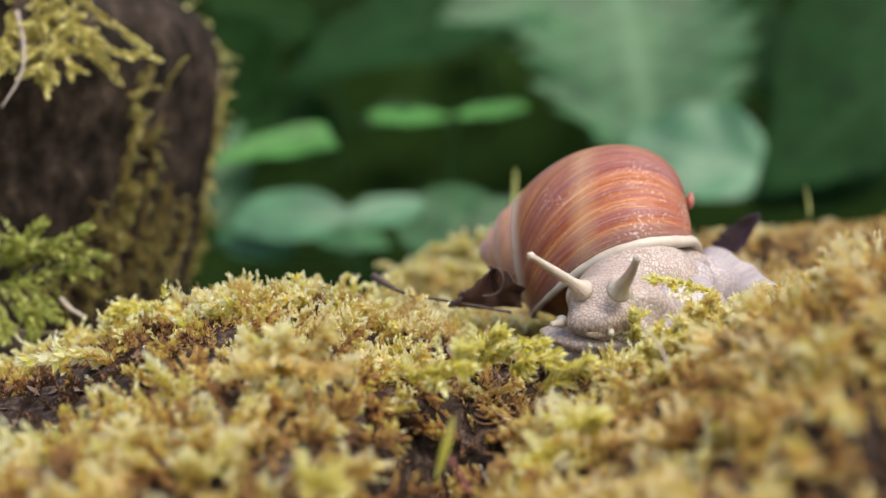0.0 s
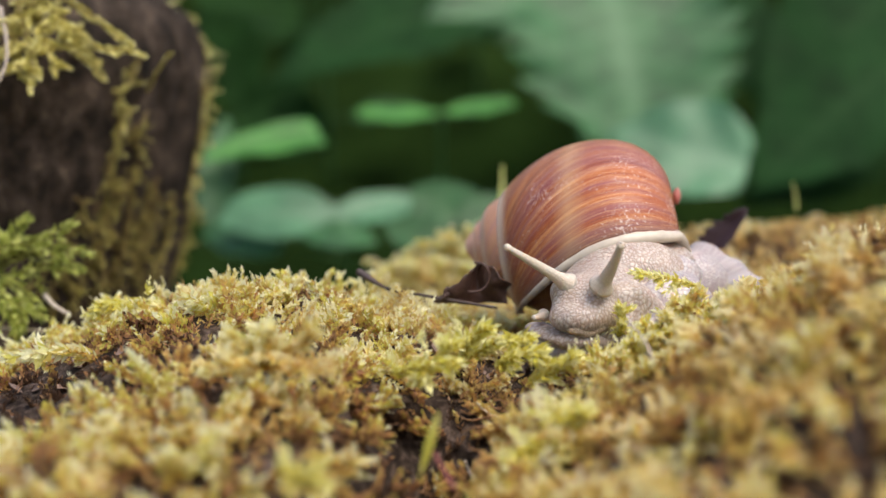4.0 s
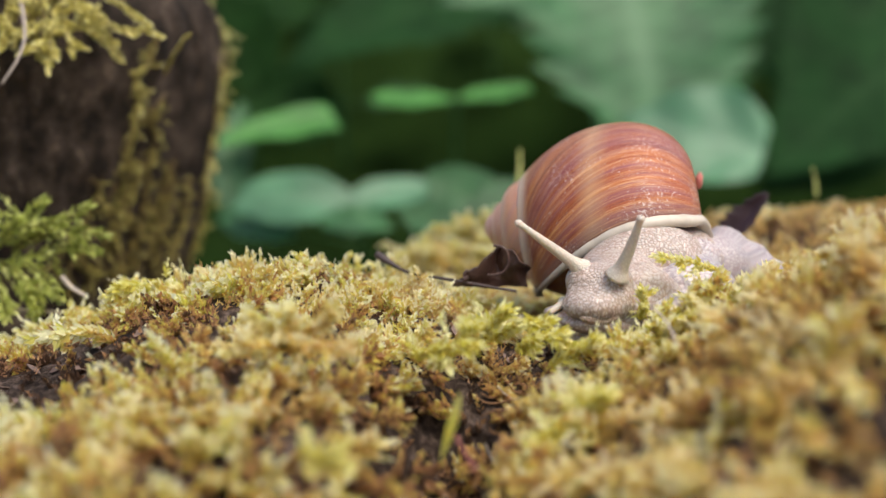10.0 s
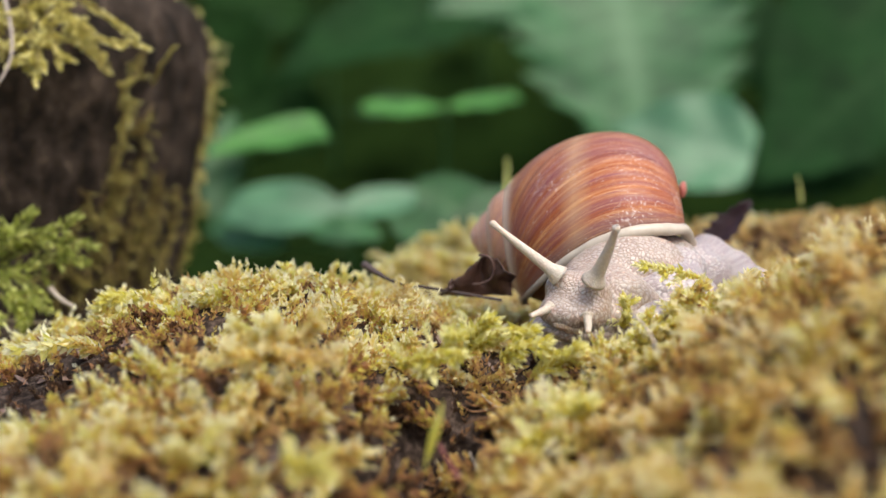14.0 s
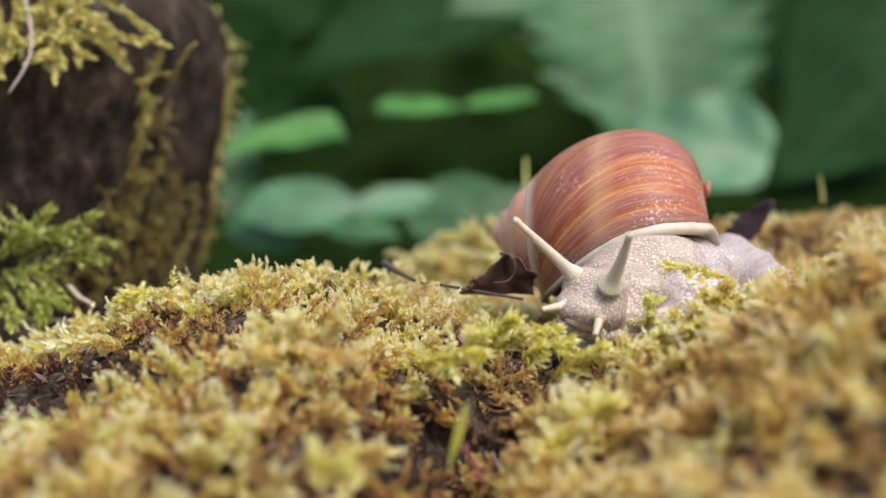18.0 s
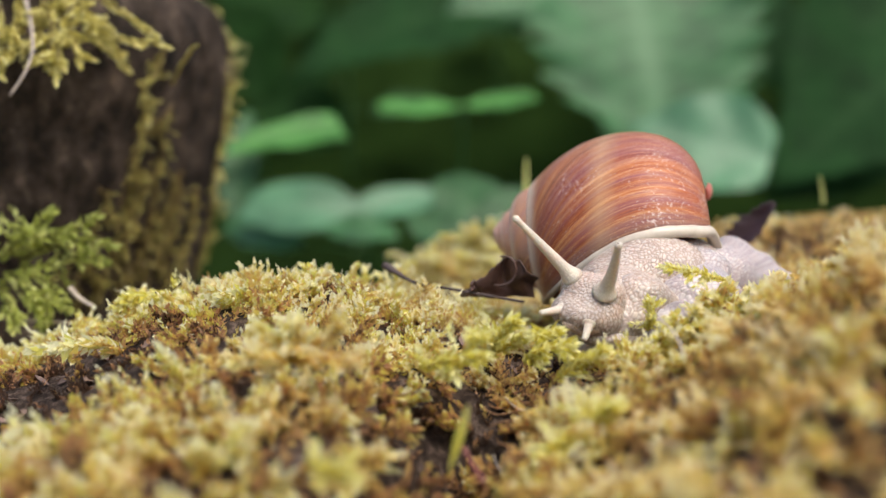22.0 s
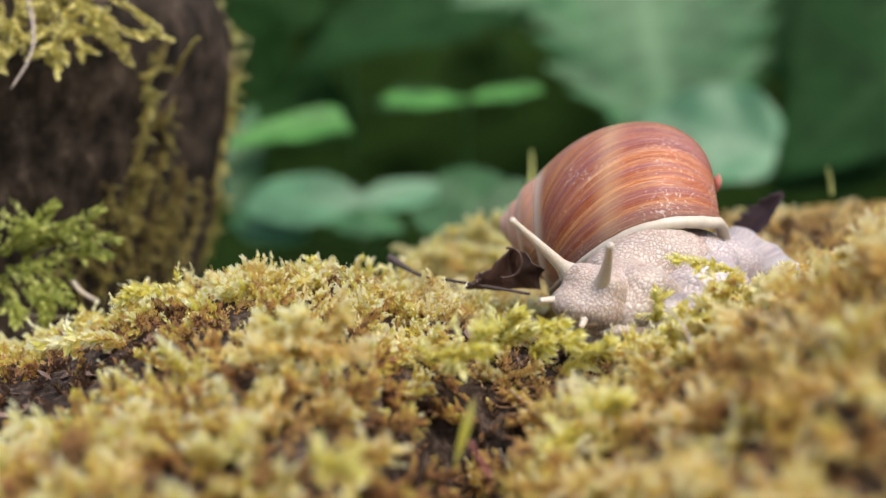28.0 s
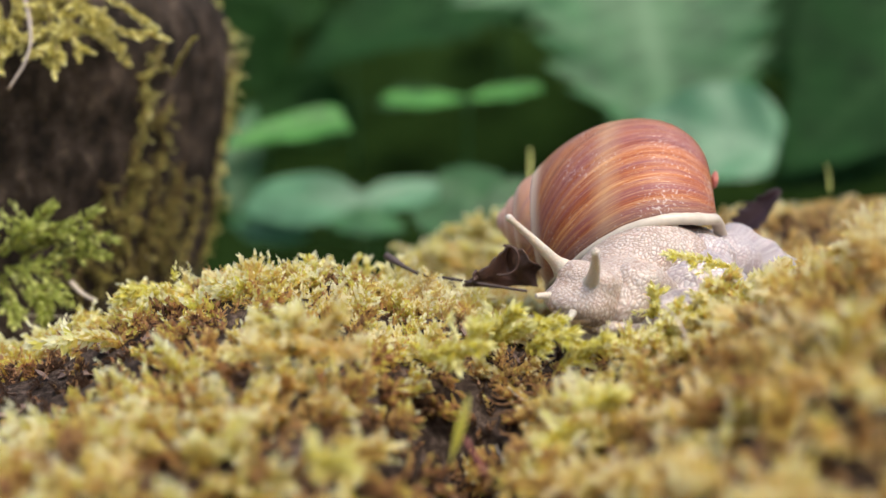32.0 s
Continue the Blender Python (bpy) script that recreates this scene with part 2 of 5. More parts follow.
def skin_material(name, stops, rough=0.34, wet=0.4):
    """Moist warty skin: the relief is in the mesh, the colour runs from the grooves to the crowns of the warts."""
    mat = bpy.data.materials.new(name)
    nt, n, link, b = links(mat)
    wart = n.new("ShaderNodeAttribute")
    wart.attribute_name = "wart"
    r = ramp(n, stops)
    fine = noise_node(n, link, place(n), 2600, 3)
    link(maths(n, link, "ADD", wart.outputs["Fac"], maths(n, link, "MULTIPLY", maths(n, link, "SUBTRACT", fine.outputs[0], 0.5), 0.25)), r.inputs[0])
    tone = noise_node(n, link, place(n), 130, 4)
    c = mixer(n, link, maths(n, link, "MULTIPLY", tone.outputs[0], 0.45), r.outputs[0], tuple(x * 0.74 for x in stops[-1][1]))
    link(c, b.inputs["Base Color"])
    b.inputs["Roughness"].default_value = rough
    b.inputs["Coat Weight"].default_value, b.inputs["Coat Roughness"].default_value = wet, 0.22
    b.inputs["Subsurface Weight"].default_value, b.inputs["Subsurface Radius"].default_value, b.inputs["Subsurface Scale"].default_value = 0.4, (1.0, 0.6, 0.45), 0.0008
    bump(n, link, b, fine.outputs[0], 0.25, 0.00012)
    return mat


def plain(name, colour, rough=0.6, scale=300, vary=0.25, relief=0.0002):
    mat = bpy.data.materials.new(name)
    nt, n, link, b = links(mat)
    f = noise_node(n, link, place(n), scale, 4)
    link(mixer(n, link, f.outputs[0], tuple(x * (1 - vary) for x in colour), tuple(min(1, x * (1 + vary)) for x in colour)), b.inputs["Base Color"])
    b.inputs["Roughness"].default_value = rough
    bump(n, link, b, f.outputs[0], 0.5, relief)
    return mat


MOSS = leafy("moss", (0.96, 0.94, 0.69), (0.76, 0.735, 0.17), (0.70, 0.545, 0.15), (0.60, 0.33, 0.16), (0.27, 0.145, 0.085), 0.62, spread=0.95, tan=0.80)
MOSS_GREEN = leafy("green_moss", (0.66, 0.68, 0.24), (0.44, 0.49, 0.11), (0.27, 0.31, 0.06), (0.22, 0.22, 0.05), (0.10, 0.08, 0.03), 0.45)
MOSS_STUMP = leafy("stump_moss", (0.86, 0.80, 0.38), (0.60, 0.55, 0.16), (0.36, 0.295, 0.07), (0.20, 0.135, 0.045), (0.10, 0.06, 0.03), 0.35)
MOSS_LIME = leafy("lime_moss", (0.92, 0.89, 0.48), (0.74, 0.69, 0.12), (0.64, 0.54, 0.11), (0.48, 0.33, 0.11), (0.18, 0.11, 0.05), 0.5)
SOIL = earthy("log_humus", [(0.36, (0.016, 0.011, 0.008)), (0.50, (0.062, 0.042, 0.032)), (0.62, (0.24, 0.175, 0.14))], 380, relief=0.004)
BARK = earthy("stump_wood", [(0.38, (0.007, 0.005, 0.0035)), (0.47, (0.027, 0.019, 0.013)), (0.57, (0.070, 0.050, 0.036)), (0.68, (0.24, 0.18, 0.14))], 150, relief=0.0025, tall=1.5)
# Near-black green paints the shade in the gaps between the herbs.
FLOOR = earthy("shade_tinted_floor", [(0.35, (0.008, 0.016, 0.004)), (0.55, (0.015, 0.031, 0.007)), (0.7, (0.025, 0.05, 0.012))], 14, relief=0.01, gloss=0.0)
SHELL = shell_material()
SKIN = skin_material("snail_skin", [(0.0, (0.255, 0.170, 0.128)), (0.2, (0.335, 0.245, 0.195)), (0.5, (0.455, 0.368, 0.318)), (0.9, (0.515, 0.435, 0.385))])
SKIN_PALE = skin_material("snail_foot_skin", [(0.0, (0.27, 0.215, 0.22)), (0.2, (0.355, 0.295, 0.297)), (0.5, (0.445, 0.385, 0.378)), (0.85, (0.49, 0.43, 0.42))])
FEELER = flesh_material("snail_feeler_skin", (0.63, 0.56, 0.47), (0.52, 0.45, 0.37), 1500, 0.0001)
LIP = plain("shell_lip", (0.54, 0.47, 0.385), 0.35, 260, 0.3)
WATER = bpy.data.materials.new("water")
_, _, _, wb = links(WATER)
wb.inputs["Transmission Weight"].default_value, wb.inputs["Roughness"].default_value, wb.inputs["IOR"].default_value = 1.0, 0.02, 1.33
DARK_LEAF = plain("dead_leaf", (0.062, 0.030, 0.021), 0.42, 420, 0.85, 0.0012)
PURPLE_LEAF = plain("withered_leaf", (0.035, 0.016, 0.02), 0.55, 300, 0.6, 0.0006)
TWIG = plain("twig_bark", (0.065, 0.045, 0.04), 0.5, 220, 0.75, 0.0004)
STRAW = plain("dry_stalk", (0.50, 0.42, 0.34), 0.6, 300)
ROOT = plain("rootlet_bark", (0.36, 0.30, 0.25), 0.7, 300)
FLAKE = plain("bark_flake", (0.17, 0.11, 0.085), 0.7, 500, 0.6, 0.0004)
RED_STALK = plain("red_stalk", (0.20, 0.06, 0.05), 0.5, 300)
EYE_SPOT = plain("eye_spot", (0.10, 0.075, 0.06), 0.3, 800)
MOUTH = flesh_material("snail_mouth", (0.68, 0.54, 0.44), (0.48, 0.34, 0.25), 1500, 0.0002)
RUST = plain("dead_moss_stem", (0.24, 0.12, 0.05), 0.6, 400, 0.5)
PINK = plain("pink_bud", (0.50, 0.16, 0.13), 0.45, 500)


# ---- mesh helpers ----
def mesh_of(name, verts, faces, mat, attrs=(), smooth=True):
    """A mesh out of arrays; faces all have the same number of corners."""
    me = bpy.data.meshes.new(name)
    verts, faces = np.asarray(verts, np.float32), np.asarray(faces, np.int32)
    k = faces.shape[1]
    me.vertices.add(len(verts))
    me.vertices.foreach_set("co", verts.ravel())
    me.loops.add(faces.size)
    me.loops.foreach_set("vertex_index", faces.ravel())
    me.polygons.add(len(faces))
    me.polygons.foreach_set("loop_start", np.arange(0, faces.size, k, dtype=np.int32))
    me.polygons.foreach_set("use_smooth", np.full(len(faces), smooth))
    for key, values in attrs:
        a = me.attributes.new(key, "FLOAT", "POINT")
        a.data.foreach_set("value", np.asarray(values, np.float32).ravel())
    me.update(calc_edges=True)
    me.materials.append(mat)
    return me


def part(name, data, parent, label="", at=None):
    ob = new(name, data)
    ob.parent = parent
    if at is not None:
        ob.matrix_basis = at
    if label:
        ob["label"] = label
    return ob


def thing(name, label, category, group="", kind="", at=(0, 0, 0), data=None):
    ob = new(name, data)
    ob.location = at
    return tagged(ob, label, category, group, kind)


def grid_faces(nu, nv, wrap=False):
    i, j = np.meshgrid(np.arange(nu - 1), np.arange(nv if wrap else nv - 1), indexing="ij")
    j2 = (j + 1) % nv
    return np.stack([i * nv + j, (i + 1) * nv + j, (i + 1) * nv + j2, i * nv + j2], -1).reshape(-1, 4)


def tube(points, radii, sides=10, tip=True):
    """A round tube along points with a radius at each; both ends closed to a point."""
    p, r = np.asarray(points, float), np.asarray(radii, float)
    d = np.gradient(p, axis=0)
    d /= np.linalg.norm(d, axis=1, keepdims=True)
    ref = np.array((0.3, 1.0, 0.2)) if abs(d[0] @ (0, 0, 1)) > 0.5 else np.array((0.1, 0.2, 1.0))
    a = np.cross(d, ref)
    a /= np.linalg.norm(a, axis=1, keepdims=True)
    b = np.cross(d, a)
    if tip:
        p = np.concatenate([p[:1], p, p[-1:]])
        a, b = np.concatenate([a[:1], a, a[-1:]]), np.concatenate([b[:1], b, b[-1:]])
        r = np.concatenate([[1e-6], r, [1e-6]])
    t = np.linspace(0, 2 * np.pi, sides, endpoint=False)
    v = p[:, None] + r[:, None, None] * (np.cos(t)[None, :, None] * a[:, None] + np.sin(t)[None, :, None] * b[:, None])
    return v.reshape(-1, 3), grid_faces(len(p), sides, True)


def curve_through(points, n):
    """Points along a smooth curve through a few given ones."""
    p = np.asarray(points, float)
    t, u = np.linspace(0, 1, len(p)), np.linspace(0, 1, n)
    q = np.stack([np.interp(u, t, p[:, k]) for k in range(3)], 1)
    for _ in range(max(1, n // len(p))):
        q[1:-1] = 0.25 * q[:-2] + 0.5 * q[1:-1] + 0.25 * q[2:]
    return q


def swell_noise(p, scale, seed=0.0):
    """Cheap smooth unevenness for arrays of places, about -1 to 1."""
    x, y, z = (p[..., k] * scale + seed * (k + 1.7) for k in range(3))
    return (np.sin(x * 1.3 + 1.7 * np.sin(y * 0.9 + z)) + np.sin(y * 1.7 + 1.3 * np.sin(z * 1.1 + x * 0.7)) + np.sin(z * 1.5 + 1.9 * np.sin(x * 0.8 - y))) / 3


# ---- the log: its rolling top as a broad swell with hummocks ----
SWELLS = [
    (-0.0005, -0.0034, -0.0025, -0.0073, -0.0084, -0.0012, -0.0000),
    (-0.0023, -0.0134, 0.0091, -0.0102, 0.0099, 0.0122, 0.0009),
    (0.0008, -0.0087, 0.0106, -0.0147, 0.0105, 0.0178, 0.0011),
    (-0.0047, -0.0059, 0.0106, 0.0001, -0.0057, 0.0057, -0.0001),
    (-0.0056, -0.0011, 0.0035, -0.0039, -0.0031, 0.0039, 0.0026),
    (-0.0032, -0.0059, -0.0069, -0.0022, 0.0017, 0.0057, 0.0076),
    (-0.0023, -0.0050, 0.0020, 0.0084, 0.0027, 0.0013, 0.0028),
]
HUMMOCK_X, HUMMOCK_Y, HUMMOCK_R, LOG_Z = -0.14, 0.12, 0.038, 0.0072


def log_height(x, y):
    h = np.full(np.shape(x), LOG_Z)
    for j, line in enumerate(SWELLS):
        for i, a in enumerate(line):
            h = h + a * np.exp(-((x - HUMMOCK_X - 0.05 * i) ** 2 + (y - HUMMOCK_Y - 0.055 * j) ** 2) / (2 * HUMMOCK_R ** 2))
    p = np.stack([x, y, 0 * x], -1)
    h = h + 0.0012 * swell_noise(p, 160, 1) + 0.0007 * swell_noise(p, 420, 2)
    # a worn pit in front, where the moss is torn open
    h = h - 0.018 * np.exp(-(((x - 0.000) / 0.0125) ** 2 + ((y - 0.214) / 0.028) ** 2) ** 2.5) - 0.004 * np.exp(-(((x - 0.022) / 0.006) ** 2 + ((y - 0.236) / 0.006) ** 2))
    # behind the near crest the log falls away towards the stump
    far, left = np.clip((y - 0.300) / 0.055, 0, 1), np.clip((-0.004 - x) / 0.03, 0, 1)
    h = h - 0.026 * far * far * (3 - 2 * far) * left * left * (3 - 2 * left)
    back = np.clip((y - 0.35) / 0.05, 0, 1)
    h = h - 0.009 * back * np.clip((0.06 - x) / 0.05, 0, 1)
    h = h + 0.0028 * np.exp(-((x - 0.008) / 0.015) ** 2 - ((y - 0.273) / 0.010) ** 2)
    h = h - 0.004 * np.exp(-((x + 0.085) / 0.032) ** 2 - ((y - 0.222) / 0.028) ** 2)
    h = h + 0.0030 * np.exp(-((x + 0.048) / 0.042) ** 2 - ((y - 0.285) / 0.02) ** 2)
    h = h + 0.0022 * np.exp(-((x - 0.115) / 0.05) ** 2 - ((y - 0.385) / 0.04) ** 2)
    # in front the log sinks in the middle
    h = h - 0.011 * np.clip((0.215 - y) / 0.06, 0, 1) * np.exp(-((x + 0.012) / 0.036) ** 2)
    # the round flanks of the log
    edge = np.clip((y - 0.43) / 0.16, 0, 1) + np.clip((0.04 - y) / 0.16, 0, 1)
    side = np.clip((np.abs(x) - 0.52) / 0.10, 0, 1)
    return h - 0.175 * (1 - np.sqrt(1 - edge ** 2)) - 0.175 * (1 - np.sqrt(1 - side ** 2)) * np.sqrt(1 - edge ** 2)


def build_log():
    nx, ny = 300, 210
    x, y = np.meshgrid(np.linspace(-0.62, 0.62, nx), np.linspace(-0.12, 0.59, ny), indexing="ij")
    z = log_height(x, y)
    top = np.stack([x, y, z], -1).reshape(-1, 3)
    me = mesh_of("fallen_log", top, grid_faces(nx, ny), SOIL)
    log = thing("fallen_log", "mossy rotting fallen log with dark brown humus on top", "log", data=me)
    sol = log.modifiers.new("thickness", "SOLIDIFY")
    sol.thickness, sol.offset = 0.05, -1
    return log


# ---- moss ----
def shoots(base, way, length, leaf, count, spread, bend, old, rng, narrow=0.34):
    """Leaves of many moss shoots at once: verts, faces and the age of each vert."""
    n = len(base)
    side = np.cross(way, rng.normal(size=(n, 3)))
    side /= np.linalg.norm(side, axis=1, keepdims=True)
    other = np.cross(way, side)
    k = np.arange(count)
    f = (k + 0.5) / count
    phi = k[None] * 2.4 + rng.uniform(0, 6.28, (n, 1)) + rng.normal(0, 0.25, (n, count))
    stem = way[:, None] * (f[None, :, None] * length[:, None, None]) + side[:, None] * (bend[:, None] * length[:, None] * f[None] ** 2)[..., None]
    radial = np.cos(phi)[..., None] * side[:, None] + np.sin(phi)[..., None] * other[:, None]
    open_ = spread[:, None] * (1.0 - 0.55 * f[None] ** 3) + rng.normal(0, 0.12, (n, count))
    d = np.cos(open_)[..., None] * (way[:, None] + side[:, None] * (2 * bend[:, None] * f[None])[..., None]) + np.sin(open_)[..., None] * radial
    d /= np.linalg.norm(d, axis=2, keepdims=True)
    w = np.cross(d, radial + 0.01)
    w /= np.linalg.norm(w, axis=2, keepdims=True) + 1e-9
    up = np.cross(w, d)
    size = leaf[:, None] * (1.05 - 0.45 * f[None]) * rng.uniform(0.75, 1.2, (n, count))
    b = base[:, None] + stem
    s = size[..., None]
    v0 = b
    v1 = b + d * 0.38 * s + w * narrow * s + up * 0.10 * s
    v2 = b + d * s - up * 0.12 * s
    v3 = b + d * 0.38 * s - w * narrow * s + up * 0.10 * s
    verts = np.stack([v0, v1, v2, v3], 2).reshape(-1, 3)
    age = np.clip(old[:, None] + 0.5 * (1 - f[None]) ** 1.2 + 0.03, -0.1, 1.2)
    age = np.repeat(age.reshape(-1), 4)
    q = np.arange(len(verts)).reshape(-1, 4)
    faces = np.concatenate([q[:, [0, 1, 2]], q[:, [0, 2, 3]]])
    return verts, faces, age


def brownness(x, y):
    """Where the moss is old or dry: patches on the crest, in the pit and over the near right. In the pit it also paints
    the hollow's shade.
    """
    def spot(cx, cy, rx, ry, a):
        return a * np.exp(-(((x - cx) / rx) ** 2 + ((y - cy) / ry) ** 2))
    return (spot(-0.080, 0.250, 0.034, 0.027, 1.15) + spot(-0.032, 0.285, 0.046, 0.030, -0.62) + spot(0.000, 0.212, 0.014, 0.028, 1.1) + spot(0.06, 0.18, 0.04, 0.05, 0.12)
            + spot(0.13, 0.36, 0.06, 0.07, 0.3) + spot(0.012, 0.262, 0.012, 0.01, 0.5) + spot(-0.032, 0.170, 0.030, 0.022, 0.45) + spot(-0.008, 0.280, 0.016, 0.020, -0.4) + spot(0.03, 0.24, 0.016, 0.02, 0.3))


def build_moss():
    rng = np.random.default_rng(5)
    bands = [(0.12, 0.34, 0.0047, 17, 1.3), (0.34, 0.48, 0.0052, 14, 1.05), (-0.07, 0.53, 0.0105, 6, 2.1)]
    vs, fs, ages, total = [], [], [], 0
    for y0, y1, step, count, big in bands:
        x, y = (a.ravel() for a in np.meshgrid(np.arange(-0.24, 0.24, step) if y0 > 0 else np.arange(-0.57, 0.57, step), np.arange(y0, y1, step)))
        x, y = x + rng.uniform(-0.9, 0.9, len(x)) * step, y + rng.uniform(-0.9, 0.9, len(y)) * step
        p = np.stack([x, y, 0 * x], -1)
        clump = swell_noise(p, 190, 3) * 0.65 + swell_noise(p, 520, 4) * 0.45
        bare = np.exp(-(((x + 0.082) / 0.032) ** 2 + ((y - 0.248) / 0.027) ** 2) ** 2) * 0.86 + np.exp(-(((x - 0.000) / 0.0125) ** 2 + ((y - 0.218) / 0.025) ** 2) ** 2) * 0.9 + np.exp(-(((x - 0.010) / 0.016) ** 2 + ((y - 0.268) / 0.010) ** 2) ** 2) * 0.9 + np.exp(-(((x - 0.023) / 0.011) ** 2 + ((y - 0.238) / 0.006) ** 2)) * 0.8
        seen = (np.abs(x) < 0.03 + 0.42 * y) & (y > 0.12) & (y < 0.48)
        keep = (seen if y0 > 0 else ~seen & ((np.abs(x) > 0.07) | (y < -0.03) | (y > 0.4))) & (rng.uniform(size=len(x)) > bare) & (clump > np.where(x > 0.03, -1.3, np.where(y < 0.2, -0.85, -0.6)) + 0.25 * rng.normal(size=len(x)))
        # the snail's place and the foot of the stump
        keep &= ((x - 0.047) / 0.040) ** 2 + ((y - 0.292) / 0.032) ** 2 > 1
        keep &= (x + 0.15) ** 2 + (y - 0.42) ** 2 > 0.060 ** 2
        x, y, clump, p = x[keep], y[keep], clump[keep], p[keep]
        n, e = len(x), 0.003
        slope = np.stack([(log_height(x - e, y) - log_height(x + e, y)) / (2 * e), (log_height(x, y - e) - log_height(x, y + e)) / (2 * e), np.full(n, 0.45)], -1)
        # tufts lean away from their middles, so that the tips part
        g = np.stack([swell_noise(p + (e, 0, 0), 190, 3) - swell_noise(p - (e, 0, 0), 190, 3), swell_noise(p + (0, e, 0), 190, 3) - swell_noise(p - (0, e, 0), 190, 3), 0 * x], -1)
        way = slope - 0.9 * g + rng.normal(0, 0.62, (n, 3)) * (1, 1, 0.2) - (0, 0.22, 0)
        way[:, 2] = np.maximum(way[:, 2], 0.15)
        way /= np.linalg.norm(way, axis=1, keepdims=True)
        brown = brownness(x, y)
        length = (0.45 + 0.5 * big) * rng.uniform(0.0065, 0.0125, n) * np.where(y > 0.23, 0.82, 1.0) * (1 + 0.5 * clump) * (1 - 0.6 * np.clip(brown, 0, 1)) * (1 - 0.72 * np.exp(-(((x - 0.036) / 0.026) ** 2 + ((y - 0.248) / 0.020) ** 2) ** 2)) * (1 - 0.2 * np.exp(-(((x + 0.010) / 0.014) ** 2 + ((y - 0.288) / 0.014) ** 2) ** 2)) * (1 - 0.5 * np.exp(-(((x - 0.072) / 0.018) ** 2 + ((y - 0.285) / 0.022) ** 2) ** 2))
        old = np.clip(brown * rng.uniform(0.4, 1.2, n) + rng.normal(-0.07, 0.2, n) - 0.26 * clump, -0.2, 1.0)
        leaf = big * rng.uniform(0.0012, 0.0020, n)
        base = np.stack([x, y, log_height(x, y) - 0.0012], -1)
        side = np.cross(way, rng.normal(size=(n, 3)))
        side /= np.linalg.norm(side, axis=1, keepdims=True)
        B, W, L, S, O = [base], [way], [length], [leaf], [old]
        # side shoots stand in two rows along each stem, as on a feather
        for k in range(9):
            f = 0.12 + 0.09 * k
            turn = 1 if k % 2 else -1
            w = way * 0.75 + side * turn * 0.85 + rng.normal(0, 0.16, (n, 3))
            w[:, 2] += 0.05
            B.append(base + way * (length * f)[:, None]), W.append(w / np.linalg.norm(w, axis=1, keepdims=True))
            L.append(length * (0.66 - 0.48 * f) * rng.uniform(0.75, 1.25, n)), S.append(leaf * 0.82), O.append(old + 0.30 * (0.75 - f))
        B, W, L, S, O = (np.concatenate(q) for q in (B, W, L, S, O))
        m = len(B)
        v, f, a = shoots(B, W, L, S, count, rng.uniform(0.5, 0.9, m), rng.uniform(-0.45, 0.45, m), O, rng, 0.32)
        vs.append(v), fs.append(f + total), ages.append(a)
        total += len(v)
    # short old growth that closes the ground between the plumes
    x, y = (a.ravel() for a in np.meshgrid(np.arange(-0.22, 0.22, 0.0030), np.arange(0.12, 0.40, 0.0030)))
    x, y = x + rng.uniform(-0.0015, 0.0015, len(x)), y + rng.uniform(-0.0015, 0.0015, len(y))
    hole = np.exp(-(((x - 0.000) / 0.0118) ** 2 + ((y - 0.218) / 0.024) ** 2) ** 2) * 0.45 + np.exp(-(((x + 0.082) / 0.030) ** 2 + ((y - 0.248) / 0.025) ** 2) ** 2) * 0.6
    keep = (np.abs(x) < 0.03 + 0.42 * y) & (rng.uniform(size=len(x)) > hole) & (((x - 0.047) / 0.040) ** 2 + ((y - 0.292) / 0.032) ** 2 > 1) & ((x + 0.15) ** 2 + (y - 0.42) ** 2 > 0.060 ** 2)
    x, y = x[keep], y[keep]
    n = len(x)
    way = rng.normal(0, 0.6, (n, 3)) * (1, 1, 0.2) + (0, -0.1, 0.7)
    way /= np.linalg.norm(way, axis=1, keepdims=True)
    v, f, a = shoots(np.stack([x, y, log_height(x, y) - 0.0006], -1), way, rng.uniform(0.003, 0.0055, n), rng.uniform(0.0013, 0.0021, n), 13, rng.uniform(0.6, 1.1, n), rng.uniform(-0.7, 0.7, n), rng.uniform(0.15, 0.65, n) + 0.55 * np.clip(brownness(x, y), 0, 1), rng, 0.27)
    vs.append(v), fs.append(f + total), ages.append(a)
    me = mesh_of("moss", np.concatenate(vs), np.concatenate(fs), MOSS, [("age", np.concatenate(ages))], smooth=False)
    thing("moss", "yellow-green and brown cushion moss covering the log", "moss", kind="stuff", data=me)


